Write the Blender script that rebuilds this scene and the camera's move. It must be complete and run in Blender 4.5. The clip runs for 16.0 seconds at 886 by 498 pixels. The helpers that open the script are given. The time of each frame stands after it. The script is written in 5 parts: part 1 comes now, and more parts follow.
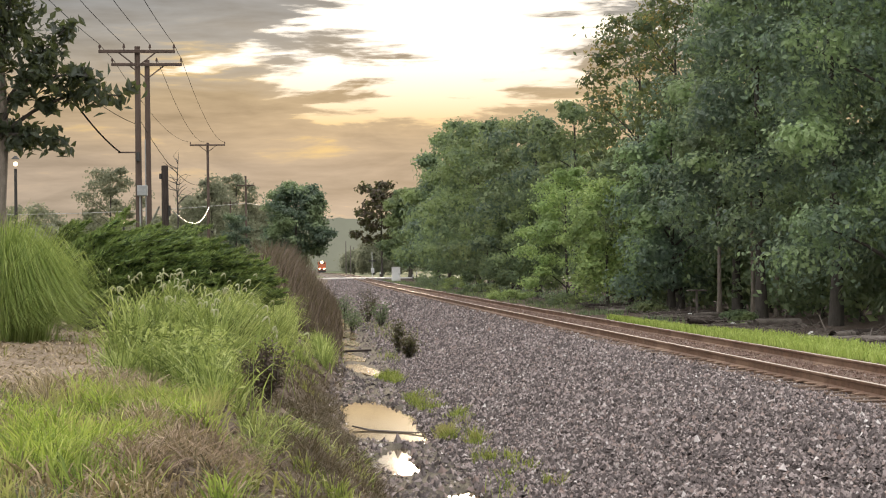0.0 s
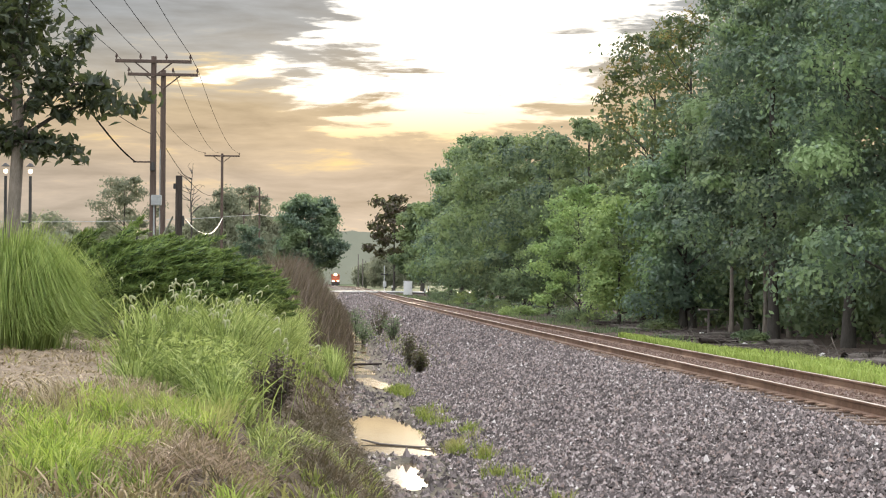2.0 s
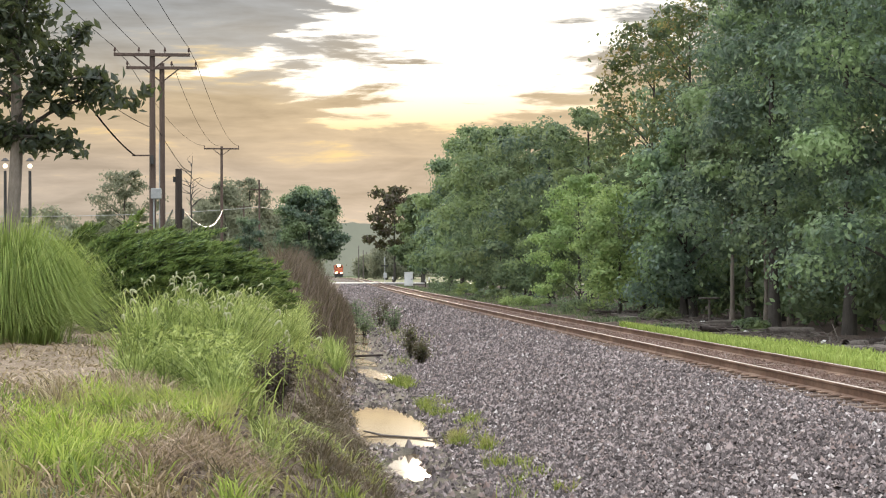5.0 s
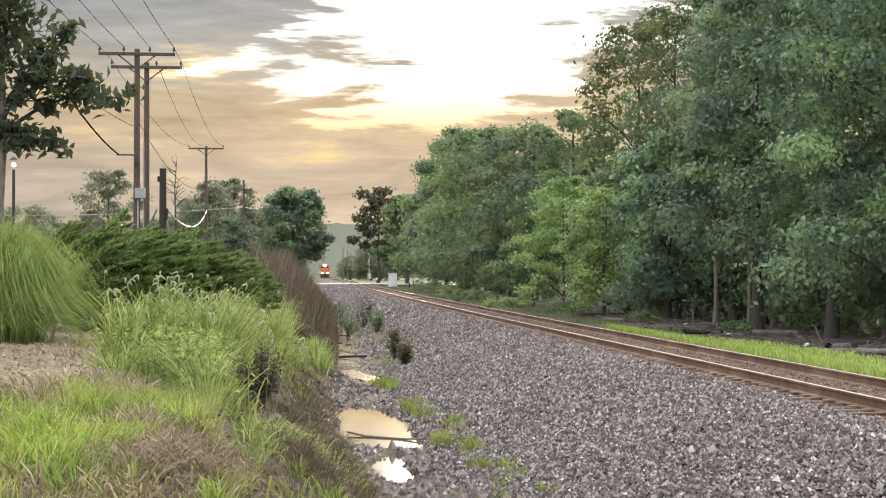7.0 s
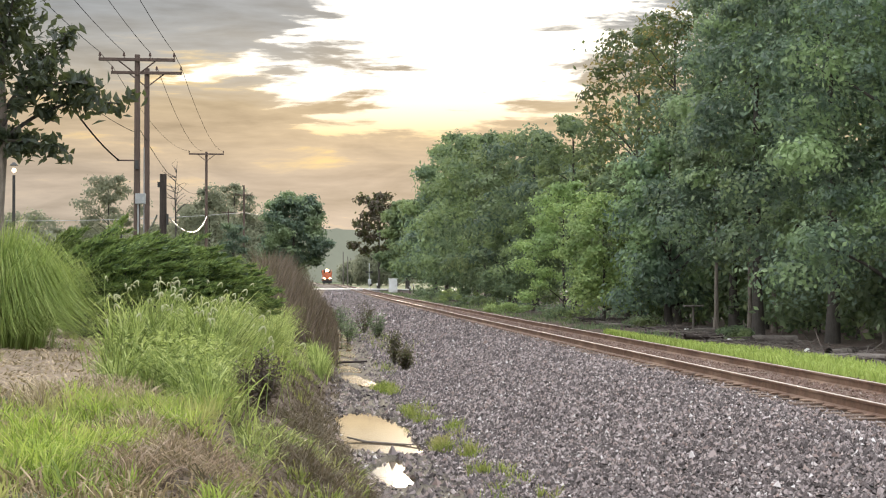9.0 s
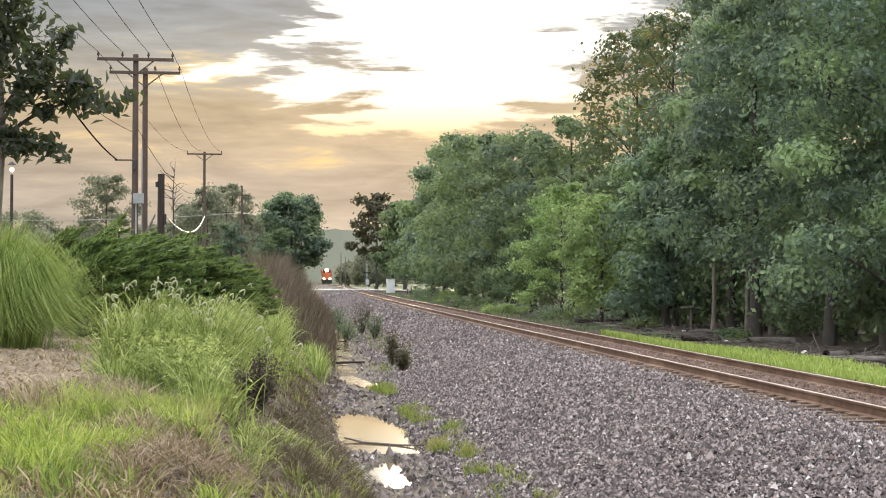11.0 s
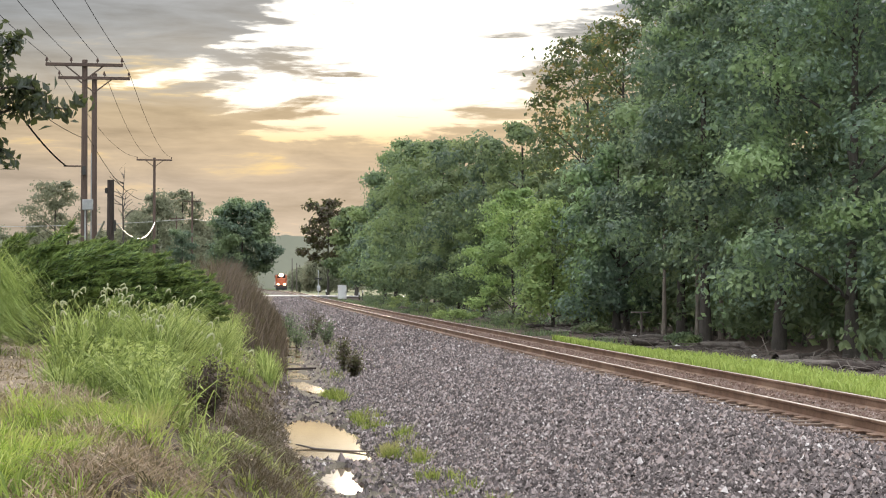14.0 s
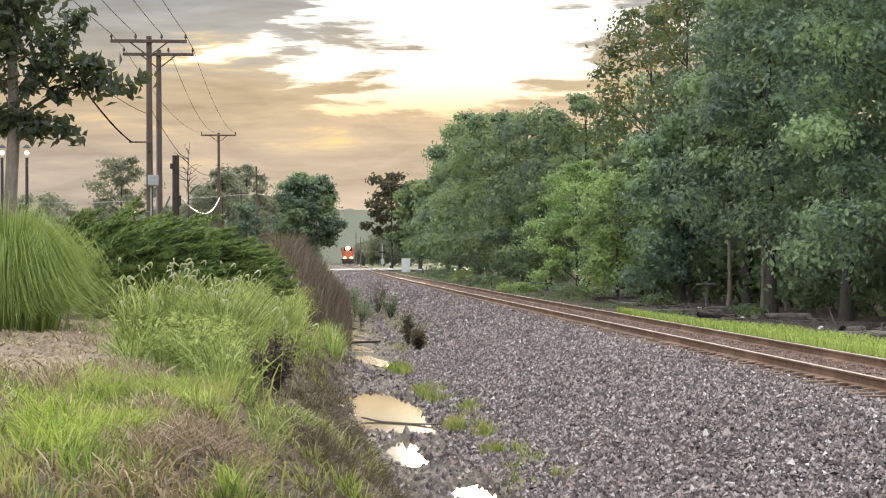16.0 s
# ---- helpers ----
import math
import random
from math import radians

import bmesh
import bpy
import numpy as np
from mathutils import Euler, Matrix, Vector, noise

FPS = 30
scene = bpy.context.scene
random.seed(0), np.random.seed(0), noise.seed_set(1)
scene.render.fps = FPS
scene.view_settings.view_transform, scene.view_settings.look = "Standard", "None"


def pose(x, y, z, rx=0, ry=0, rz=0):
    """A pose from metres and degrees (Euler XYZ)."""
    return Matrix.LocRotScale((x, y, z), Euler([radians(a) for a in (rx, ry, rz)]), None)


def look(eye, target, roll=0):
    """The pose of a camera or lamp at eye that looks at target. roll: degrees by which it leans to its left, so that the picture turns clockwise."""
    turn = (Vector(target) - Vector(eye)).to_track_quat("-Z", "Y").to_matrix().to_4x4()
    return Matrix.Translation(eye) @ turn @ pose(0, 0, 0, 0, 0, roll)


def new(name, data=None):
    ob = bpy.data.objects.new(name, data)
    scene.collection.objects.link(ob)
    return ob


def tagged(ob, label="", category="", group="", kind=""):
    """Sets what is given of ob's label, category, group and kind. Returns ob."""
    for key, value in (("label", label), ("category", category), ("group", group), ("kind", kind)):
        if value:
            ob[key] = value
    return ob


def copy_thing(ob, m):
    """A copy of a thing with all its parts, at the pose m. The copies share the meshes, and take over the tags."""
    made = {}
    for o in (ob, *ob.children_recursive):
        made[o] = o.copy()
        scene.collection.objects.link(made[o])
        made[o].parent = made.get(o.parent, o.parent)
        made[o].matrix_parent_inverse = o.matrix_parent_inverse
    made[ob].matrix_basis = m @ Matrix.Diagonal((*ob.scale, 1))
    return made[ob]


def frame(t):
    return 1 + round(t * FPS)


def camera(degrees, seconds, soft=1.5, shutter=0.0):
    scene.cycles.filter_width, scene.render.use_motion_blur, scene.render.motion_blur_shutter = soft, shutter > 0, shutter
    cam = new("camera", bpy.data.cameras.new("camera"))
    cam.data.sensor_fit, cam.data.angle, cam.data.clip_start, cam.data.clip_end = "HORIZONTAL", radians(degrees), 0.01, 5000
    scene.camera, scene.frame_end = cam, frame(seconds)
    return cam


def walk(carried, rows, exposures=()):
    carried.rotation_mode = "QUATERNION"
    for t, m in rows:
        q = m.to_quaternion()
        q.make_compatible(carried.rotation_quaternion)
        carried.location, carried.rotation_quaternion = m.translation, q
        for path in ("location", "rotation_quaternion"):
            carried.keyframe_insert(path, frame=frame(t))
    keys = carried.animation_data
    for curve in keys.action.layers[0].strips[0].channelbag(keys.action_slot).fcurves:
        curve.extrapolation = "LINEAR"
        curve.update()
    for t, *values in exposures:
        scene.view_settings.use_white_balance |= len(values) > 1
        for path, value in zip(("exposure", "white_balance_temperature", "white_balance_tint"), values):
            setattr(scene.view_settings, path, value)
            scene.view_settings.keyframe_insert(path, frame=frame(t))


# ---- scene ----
EXPOSURES = [(0.0, -0.28, 7000, 12), (0.5, -0.1, 6700, 11), (1.2, 0.03, 6500, 10), (4.0, -0.03, 6500, 10), (7.0, 0.0, 6500, 10), (12.0, 0.0, 6500, 10), (13.0, 0.0, 6500, 10), (14.0, -0.08, 6500, 10), (14.5, 0.06, 6500, 10), (15.0, 0.04, 6500, 10), (16.0, 0.0, 6500, 10)]
EYE = (0.0, 0.0, 1.7)
cam = camera(31.26, 16.0, soft=1.1)
walk(cam, [
    (0, pose(*EYE, 90.522, 0.770, -6.092)),
    (0.5, pose(*EYE, 90.711, 0.563, -5.883)),
    (1, pose(*EYE, 90.685, 0.346, -6.096)),
    (1.5, pose(*EYE, 90.827, -0.045, -6.011)),
    (2, pose(*EYE, 91.057, -0.260, -5.655)),
    (2.5, pose(*EYE, 91.121, -0.130, -5.435)),
    (3, pose(*EYE, 91.107, 0.182, -5.462)),
    (3.5, pose(*EYE, 91.012, 0.301, -5.480)),
    (4, pose(*EYE, 90.808, 0.310, -5.569)),
    (6.5, pose(*EYE, 90.710, 0.079, -5.864)),
    (7, pose(*EYE, 90.766, -0.022, -6.203)),
    (7.5, pose(*EYE, 90.777, 0.006, -6.574)),
    (8, pose(*EYE, 90.853, 0.082, -6.683)),
    (8.5, pose(*EYE, 90.961, 0.079, -6.479)),
    (9, pose(*EYE, 90.962, 0.000, -6.196)),
    (11.5, pose(*EYE, 91.017, -0.319, -6.408)),
    (12, pose(*EYE, 91.122, -0.534, -6.640)),
    (12.5, pose(*EYE, 91.216, -0.731, -6.872)),
    (13, pose(*EYE, 91.421, -0.586, -7.229)),
    (13.5, pose(*EYE, 91.454, -0.258, -7.717)),
    (14, pose(*EYE, 91.201, -0.018, -8.032)),
    (14.5, pose(*EYE, 90.883, 0.243, -7.675)),
    (15, pose(*EYE, 90.776, 0.411, -6.773)),
    (15.5, pose(*EYE, 90.686, 0.431, -6.041)),
    (16, pose(*EYE, 90.231, 0.337, -5.730))
], exposures=EXPOSURES)

# ---- sky and sun ----
def nd(tree, kind, inputs=(), **props):
    n = tree.nodes.new(kind)
    if "operation" in props:
        n.operation = props["operation"]
    if "data_type" in props:
        n.data_type = props["data_type"]
    if "blend_type" in props:
        n.blend_type = props["blend_type"]
    if "interpolation_type" in props:
        n.interpolation_type = props["interpolation_type"]
    if "attribute_name" in props:
        n.attribute_name = props["attribute_name"]
    for key, value in dict(inputs).items():
        if hasattr(value, "is_output"):
            tree.links.new(value, n.inputs[key])
        else:
            n.inputs[key].default_value = value
    return n


def mth(tree, op, a, b=0.0, c=0.0, clamp=False):
    n = nd(tree, "ShaderNodeMath", {0: a, 1: b, 2: c}, operation=op)
    n.use_clamp = clamp
    return n.outputs[0]


def ramp(tree, fac, stops, mode="LINEAR"):
    n = nd(tree, "ShaderNodeValToRGB", {0: fac})
    n.color_ramp.interpolation = mode
    el = n.color_ramp.elements
    while len(el) < len(stops):
        el.new(0.5)
    for e, (p, c) in zip(el, stops):
        e.position, e.color = p, (*c, 1) if len(c) == 3 else c
    return n.outputs[0]


def mixc(tree, fac, a, b, blend="MIX"):
    n = nd(tree, "ShaderNodeMix", data_type="RGBA", blend_type=blend)
    for i, v in ((0, fac), (6, a), (7, b)):
        if hasattr(v, "is_output"):
            tree.links.new(v, n.inputs[i])
        elif i == 0:
            n.inputs[0].default_value = v
        else:
            n.inputs[i].default_value = (*v, 1)
    return n.outputs[2]


SUN_AZ, SUN_EL = radians(6.0), radians(9.0)


def make_world():
    w = bpy.data.worlds.new("sunset_sky")
    scene.world = w
    w.use_nodes = True
    t = w.node_tree
    t.nodes.clear()
    out = nd(t, "ShaderNodeOutputWorld")
    sky = nd(t, "ShaderNodeTexSky")
    sky.sky_type, sky.sun_disc = "NISHITA", False
    sky.sun_elevation, sky.sun_rotation, sky.dust_density = SUN_EL, SUN_AZ, 2.0
    tc = nd(t, "ShaderNodeTexCoord").outputs["Generated"]
    sep = nd(t, "ShaderNodeSeparateXYZ", {0: tc})
    x, y, z = sep.outputs
    # long flat cloud bands low down, softer lumps higher up
    band = nd(t, "ShaderNodeMapping", {"Vector": tc, "Scale": (9, 3, 46)})
    n1 = nd(t, "ShaderNodeTexNoise", {"Vector": band.outputs[0], "Scale": 1.0, "Detail": 7, "Roughness": 0.58, "Distortion": 0.6})
    band2 = nd(t, "ShaderNodeMapping", {"Vector": tc, "Scale": (16, 4, 120), "Location": (3.1, 0, 1.7)})
    n2 = nd(t, "ShaderNodeTexNoise", {"Vector": band2.outputs[0], "Scale": 1.0, "Detail": 5, "Roughness": 0.6})
    streak = mth(t, "SUBTRACT", n1.outputs[0], 0.5)
    fine = mth(t, "SUBTRACT", n2.outputs[0], 0.5)
    zz = mth(t, "ADD", z, mth(t, "MULTIPLY", streak, 0.05))
    base = ramp(t, mth(t, "MAXIMUM", zz, 0.0), [
        (0.0, (0.42, 0.39, 0.345)), (0.035, (0.48, 0.425, 0.365)), (0.06, (0.52, 0.44, 0.365)), (0.085, (0.60, 0.475, 0.335)),
        (0.105, (0.58, 0.46, 0.31)), (0.13, (0.45, 0.43, 0.39)), (0.16, (0.36, 0.39, 0.415)), (0.22, (0.42, 0.455, 0.50)), (0.35, (1.0, 0.98, 0.95)), (0.6, (2.45, 2.5, 2.58)), (1.0, (3.2, 3.3, 3.45))])
    # unseen sky away from the sunset: brightness added low down to lift tree fronts
    east = nd(t, "ShaderNodeMapRange", {0: y, 1: 0.55, 2: -0.45}, interpolation_type="SMOOTHSTEP").outputs[0]
    base = mixc(t, mth(t, "MULTIPLY", east, nd(t, "ShaderNodeMapRange", {0: z, 1: 0.75, 2: 0.25}).outputs[0]), base, (1.68, 1.75, 1.84))
    # the thin part of the cloud in front of the sun
    dx = mth(t, "DIVIDE", mth(t, "SUBTRACT", x, 0.120), 0.10)
    dz = mth(t, "DIVIDE", mth(t, "SUBTRACT", z, 0.160), 0.052)
    r2 = mth(t, "ADD", mth(t, "MULTIPLY", dx, dx), mth(t, "MULTIPLY", dz, dz))
    front = mth(t, "GREATER_THAN", y, 0.0)
    glow = mth(t, "MULTIPLY", mth(t, "EXPONENT", mth(t, "MULTIPLY", r2, -0.8)), front)
    dx2 = mth(t, "DIVIDE", mth(t, "SUBTRACT", x, 0.08), 0.066)
    dz2 = mth(t, "DIVIDE", mth(t, "SUBTRACT", z, 0.104), 0.018)
    low_glow = mth(t, "EXPONENT", mth(t, "MULTIPLY", mth(t, "ADD", mth(t, "MULTIPLY", dx2, dx2), mth(t, "MULTIPLY", dz2, dz2)), -0.8))
    glow = mth(t, "ADD", glow, mth(t, "MULTIPLY", mth(t, "MULTIPLY", low_glow, front), 0.40))
    lit = mth(t, "ADD", mth(t, "MULTIPLY", glow, 0.95), mth(t, "ADD", mth(t, "MULTIPLY", streak, 1.75), mth(t, "MULTIPLY", fine, 1.15)))
    cover = nd(t, "ShaderNodeMapRange", {0: lit, 1: 0.34, 2: 0.58}, interpolation_type="SMOOTHSTEP").outputs[0]
    hot = mixc(t, nd(t, "ShaderNodeMapRange", {0: z, 1: 0.083, 2: 0.125}).outputs[0], (1.06, 0.76, 0.35), (1.6, 1.54, 1.42))
    # small gold openings beyond
    gold = nd(t, "ShaderNodeMapRange", {0: mth(t, "ADD", streak, mth(t, "MULTIPLY", fine, 0.8)), 1: 0.05, 2: 0.25}, interpolation_type="SMOOTHSTEP").outputs[0]
    lowband = nd(t, "ShaderNodeMapRange", {0: mth(t, "ABSOLUTE", mth(t, "SUBTRACT", z, 0.105)), 1: 0.06, 2: 0.02}).outputs[0]
    gold = mth(t, "MULTIPLY", mth(t, "MULTIPLY", gold, lowband), front)
    grey = mth(t, "MULTIPLY_ADD", mth(t, "ADD", streak, mth(t, "MULTIPLY", fine, 0.6)), 1.3, 1.0)
    c = mixc(t, 1.0, base, nd(t, "ShaderNodeCombineColor", {0: grey, 1: grey, 2: grey}).outputs[0], "MULTIPLY")
    c = mixc(t, mth(t, "MULTIPLY", gold, 0.9), c, (0.95, 0.68, 0.28))
    c = mixc(t, cover, c, hot)
    clouds = nd(t, "ShaderNodeBackground", {"Color": c, "Strength": SKY_LEVEL})
    clear = nd(t, "ShaderNodeBackground", {"Color": sky.outputs[0], "Strength": 0.05})
    # nearly closed cloud cover
    both = nd(t, "ShaderNodeMixShader", {0: 0.95, 1: clear.outputs[0], 2: clouds.outputs[0]})
    t.links.new(both.outputs[0], out.inputs[0])


SKY_LEVEL = 1.0
make_world()
sun = new("sun", bpy.data.lights.new("sun", "SUN"))
sun.data.energy, sun.data.angle, sun.data.color = 1.9, radians(4), (1.0, 0.82, 0.6)
sun.matrix_world = look((0, 0, 0), (-math.sin(SUN_AZ) * math.cos(SUN_EL), -math.cos(SUN_AZ) * math.cos(SUN_EL), -math.sin(SUN_EL)))


# ---- materials ----
def blank(name):
    m = bpy.data.materials.new(name)
    m.use_nodes = True
    t = m.node_tree
    t.nodes.clear()
    return m, t, nd(t, "ShaderNodeOutputMaterial")


def place(t):
    return nd(t, "ShaderNodeTexCoord").outputs["Object"]


def noise_of(t, scale, detail=4, rough=0.55, vec=None, stretch=None):
    v = vec or place(t)
    if stretch:
        v = nd(t, "ShaderNodeMapping", {"Vector": v, "Scale": stretch}).outputs[0]
    return nd(t, "ShaderNodeTexNoise", {"Vector": v, "Scale": scale, "Detail": detail, "Roughness": rough}).outputs[0]


def surface(name, dark, light, scale=4.0, rough=0.7, metal=0.0, bump=0.3, fine=60.0, stretch=None, stain=None, stain_scale=0.8, spec=0.5, bump_dist=0.02):
    """Grain between two colours, a larger stain on top, and fine relief."""
    m, t, out = blank(name)
    a = noise_of(t, scale, 6, 0.6, stretch=stretch)
    g = noise_of(t, fine, 3, 0.6, stretch=stretch)
    mixv = mth(t, "ADD", mth(t, "MULTIPLY", a, 0.65), mth(t, "MULTIPLY", g, 0.35))
    c = ramp(t, mixv, [(0.32, dark), (0.68, light)])
    if stain:
        s = nd(t, "ShaderNodeMapRange", {0: noise_of(t, stain_scale, 5, 0.6), 1: 0.48, 2: 0.62}).outputs[0]
        c = mixc(t, mth(t, "MULTIPLY", s, 0.8), c, stain)
    b = nd(t, "ShaderNodeBump", {"Height": mixv, "Strength": bump, "Distance": bump_dist})
    p = nd(t, "ShaderNodeBsdfPrincipled", {"Base Color": c, "Roughness": rough, "Metallic": metal, "Normal": b.outputs[0], "Specular IOR Level": spec})
    t.links.new(p.outputs[0], out.inputs[0])
    return m


def leafy(name, cols, trans=0.35, rough=0.55, patch_scale=0.5, patch=None, spec=0.3, tint=(0.30, 0.36, 0.08)):
    """Leaves: each one picks its own tone; some light comes through."""
    m, t, out = blank(name)
    rnd = nd(t, "ShaderNodeNewGeometry").outputs["Random Per Island"]
    c = ramp(t, rnd, [(i / max(1, len(cols) - 1), k) for i, k in enumerate(cols)])
    if patch:
        s = nd(t, "ShaderNodeMapRange", {0: noise_of(t, patch_scale, 2), 1: 0.47, 2: 0.59}).outputs[0]
        c = mixc(t, s, c, mixc(t, 0.75, c, patch))
    ob = nd(t, "ShaderNodeObjectInfo").outputs["Random"]
    hs = nd(t, "ShaderNodeHueSaturation", {"Color": c, "Value": mth(t, "MULTIPLY_ADD", ob, 0.3, 0.85), "Hue": mth(t, "MULTIPLY_ADD", ob, 0.02, 0.49)})
    p = nd(t, "ShaderNodeBsdfPrincipled", {"Base Color": hs.outputs[0], "Roughness": rough, "Specular IOR Level": spec})
    tr = nd(t, "ShaderNodeBsdfTranslucent", {"Color": mixc(t, 0.4, hs.outputs[0], tint)})
    mx = nd(t, "ShaderNodeMixShader", {0: trans, 1: p.outputs[0], 2: tr.outputs[0]})
    t.links.new(mx.outputs[0], out.inputs[0])
    return m


def glowing(name, col, strength):
    m, t, out = blank(name)
    e = nd(t, "ShaderNodeEmission", {"Color": (*col, 1), "Strength": strength})
    t.links.new(e.outputs[0], out.inputs[0])
    return m


def ground_material():
    m, t, out = blank("ground_earth")
    grav = nd(t, "ShaderNodeAttribute", attribute_name="gravel").outputs["Fac"]
    mud = nd(t, "ShaderNodeAttribute", attribute_name="mud").outputs["Fac"]
    lawn = nd(t, "ShaderNodeAttribute", attribute_name="lawn").outputs["Fac"]
    big, mid, fine = noise_of(t, 0.7, 5), noise_of(t, 6, 5), noise_of(t, 45, 4)
    earth = ramp(t, mth(t, "ADD", mth(t, "MULTIPLY", mid, 0.6), mth(t, "MULTIPLY", fine, 0.4)), [(0.3, (0.035, 0.024, 0.017)), (0.7, (0.11, 0.078, 0.054))])
    straw = ramp(t, fine, [(0.3, (0.05, 0.036, 0.024)), (0.7, (0.14, 0.104, 0.07))])
    earth = mixc(t, nd(t, "ShaderNodeMapRange", {0: big, 1: 0.45, 2: 0.6}).outputs[0], earth, straw)
    green = ramp(t, mth(t, "ADD", mth(t, "MULTIPLY", mid, 0.5), mth(t, "MULTIPLY", fine, 0.5)), [(0.3, (0.025, 0.035, 0.014)), (0.7, (0.085, 0.115, 0.035))])
    v = nd(t, "ShaderNodeTexVoronoi", {"Vector": place(t), "Scale": 17.0, "Randomness": 1.0})
    tone = nd(t, "ShaderNodeSeparateColor", {0: v.outputs["Color"]}).outputs[0]
    stone = ramp(t, tone, [(0.0, (0.03, 0.025, 0.023)), (0.5, (0.085, 0.07, 0.067)), (0.85, (0.165, 0.142, 0.138)), (1.0, (0.28, 0.245, 0.24))])
    stone = mixc(t, nd(t, "ShaderNodeMapRange", {0: v.outputs["Distance"], 1: 0.02, 2: 0.06}).outputs[0], stone, mixc(t, 0.45, stone, (0.07, 0.06, 0.055)))
    mulch = nd(t, "ShaderNodeAttribute", attribute_name="mulch").outputs["Fac"]
    chaff = ramp(t, mth(t, "ADD", mth(t, "MULTIPLY", mid, 0.4), mth(t, "MULTIPLY", fine, 0.6)), [(0.32, (0.09, 0.065, 0.045)), (0.55, (0.24, 0.185, 0.13)), (0.72, (0.40, 0.33, 0.25))])
    silt = ramp(t, fine, [(0.3, (0.04, 0.034, 0.025)), (0.7, (0.125, 0.108, 0.08))])
    litter = nd(t, "ShaderNodeAttribute", attribute_name="litter").outputs["Fac"]
    wob = mth(t, "MULTIPLY", mth(t, "SUBTRACT", mid, 0.5), 0.9)
    c = earth
    leafmould = ramp(t, fine, [(0.3, (0.045, 0.033, 0.028)), (0.7, (0.16, 0.115, 0.095))])
    for w, k in ((lawn, green), (mulch, chaff), (litter, leafmould), (mud, silt), (grav, stone)):
        f = nd(t, "ShaderNodeMapRange", {0: mth(t, "ADD", w, wob), 1: 0.38, 2: 0.62}).outputs[0]
        c = mixc(t, f, c, k)
    h = mth(t, "ADD", mth(t, "MULTIPLY", fine, 0.5), mth(t, "MULTIPLY", mth(t, "MULTIPLY", v.outputs["Distance"], grav), -4.0))
    b = nd(t, "ShaderNodeBump", {"Height": h, "Strength": 0.7, "Distance": 0.04})
    p = nd(t, "ShaderNodeBsdfPrincipled", {"Base Color": c, "Roughness": 0.85, "Normal": b.outputs[0], "Specular IOR Level": 0.3})
    t.links.new(p.outputs[0], out.inputs[0])
    return m


def stone_material(name="ballast_stone", rust=0.0):
    m, t, out = blank(name)
    rnd = nd(t, "ShaderNodeNewGeometry").outputs["Random Per Island"]
    c = ramp(t, rnd, [(0.0, (0.025, 0.02, 0.019)), (0.3, (0.075, 0.061, 0.059)), (0.58, (0.16, 0.132, 0.128)), (0.8, (0.36, 0.305, 0.295)), (0.93, (0.24, 0.17, 0.145)), (1.0, (0.62, 0.585, 0.57))])
    g = noise_of(t, 90, 3)
    c = mixc(t, mth(t, "MULTIPLY", g, 0.4), c, (0.15, 0.125, 0.12))
    ob = nd(t, "ShaderNodeObjectInfo").outputs["Random"]
    c = nd(t, "ShaderNodeHueSaturation", {"Color": c, "Value": mth(t, "MULTIPLY_ADD", ob, 0.5, 0.75)}).outputs[0] if rust == 0 else mixc(t, rust, c, (0.17, 0.095, 0.06))
    p = nd(t, "ShaderNodeBsdfPrincipled", {"Base Color": c, "Roughness": 0.72, "Specular IOR Level": 0.4})
    t.links.new(p.outputs[0], out.inputs[0])
    return m


def water_material(name="ditch_water", ripple=0.05, scale=5, gloss=0.03):
    m, t, out = blank(name)
    b = nd(t, "ShaderNodeBump", {"Height": noise_of(t, scale, 3), "Strength": ripple, "Distance": 0.01})
    p = nd(t, "ShaderNodeBsdfPrincipled", {"Base Color": (0.13, 0.095, 0.05, 1), "Roughness": gloss, "IOR": 1.36, "Normal": b.outputs[0], "Specular IOR Level": 0.5})
    t.links.new(p.outputs[0], out.inputs[0])
    return m


M_RUSTSTONE = stone_material("rusty_stone", 0.6)
M_GROUND, M_STONE, M_WATER, M_RIFFLE = ground_material(), stone_material(), water_material(), water_material("rippled_water", 0.6, 6, 0.11)
M_RAIL = surface("rusty_rail", (0.10, 0.055, 0.035), (0.25, 0.15, 0.10), 8, 0.6, 0.3, 0.3, 80, stain=(0.30, 0.20, 0.14))
M_RAILTOP = surface("polished_railhead", (0.42, 0.36, 0.31), (0.58, 0.51, 0.45), 6, 0.55, 0.6, 0.03, 80)
M_TIE = surface("weathered_tie_wood", (0.06, 0.04, 0.03), (0.17, 0.11, 0.075), 6, 0.85, 0, 0.6, 50, stretch=(0.4, 4, 4), stain=(0.15, 0.10, 0.07))
M_POLE = surface("weathered_pole_wood", (0.055, 0.038, 0.03), (0.14, 0.095, 0.075), 5, 0.85, 0, 0.5, 40, stretch=(4, 4, 0.3), stain=(0.08, 0.055, 0.045))
M_DARKWOOD = surface("dark_wood", (0.02, 0.015, 0.012), (0.055, 0.04, 0.033), 5, 0.9, 0, 0.5, 40, stretch=(3, 3, 0.5))
M_BARK = surface("grey_bark", (0.09, 0.075, 0.06), (0.28, 0.24, 0.20), 5, 0.9, 0, 0.8, 30, stretch=(3, 3, 0.6))
M_DARKBARK = surface("dark_bark", (0.035, 0.03, 0.026), (0.10, 0.088, 0.075), 4, 0.9, 0, 0.8, 25, stretch=(3, 3, 0.6))
M_LOG = surface("dead_log", (0.06, 0.05, 0.042), (0.22, 0.19, 0.17), 4, 0.9, 0, 0.6, 30)
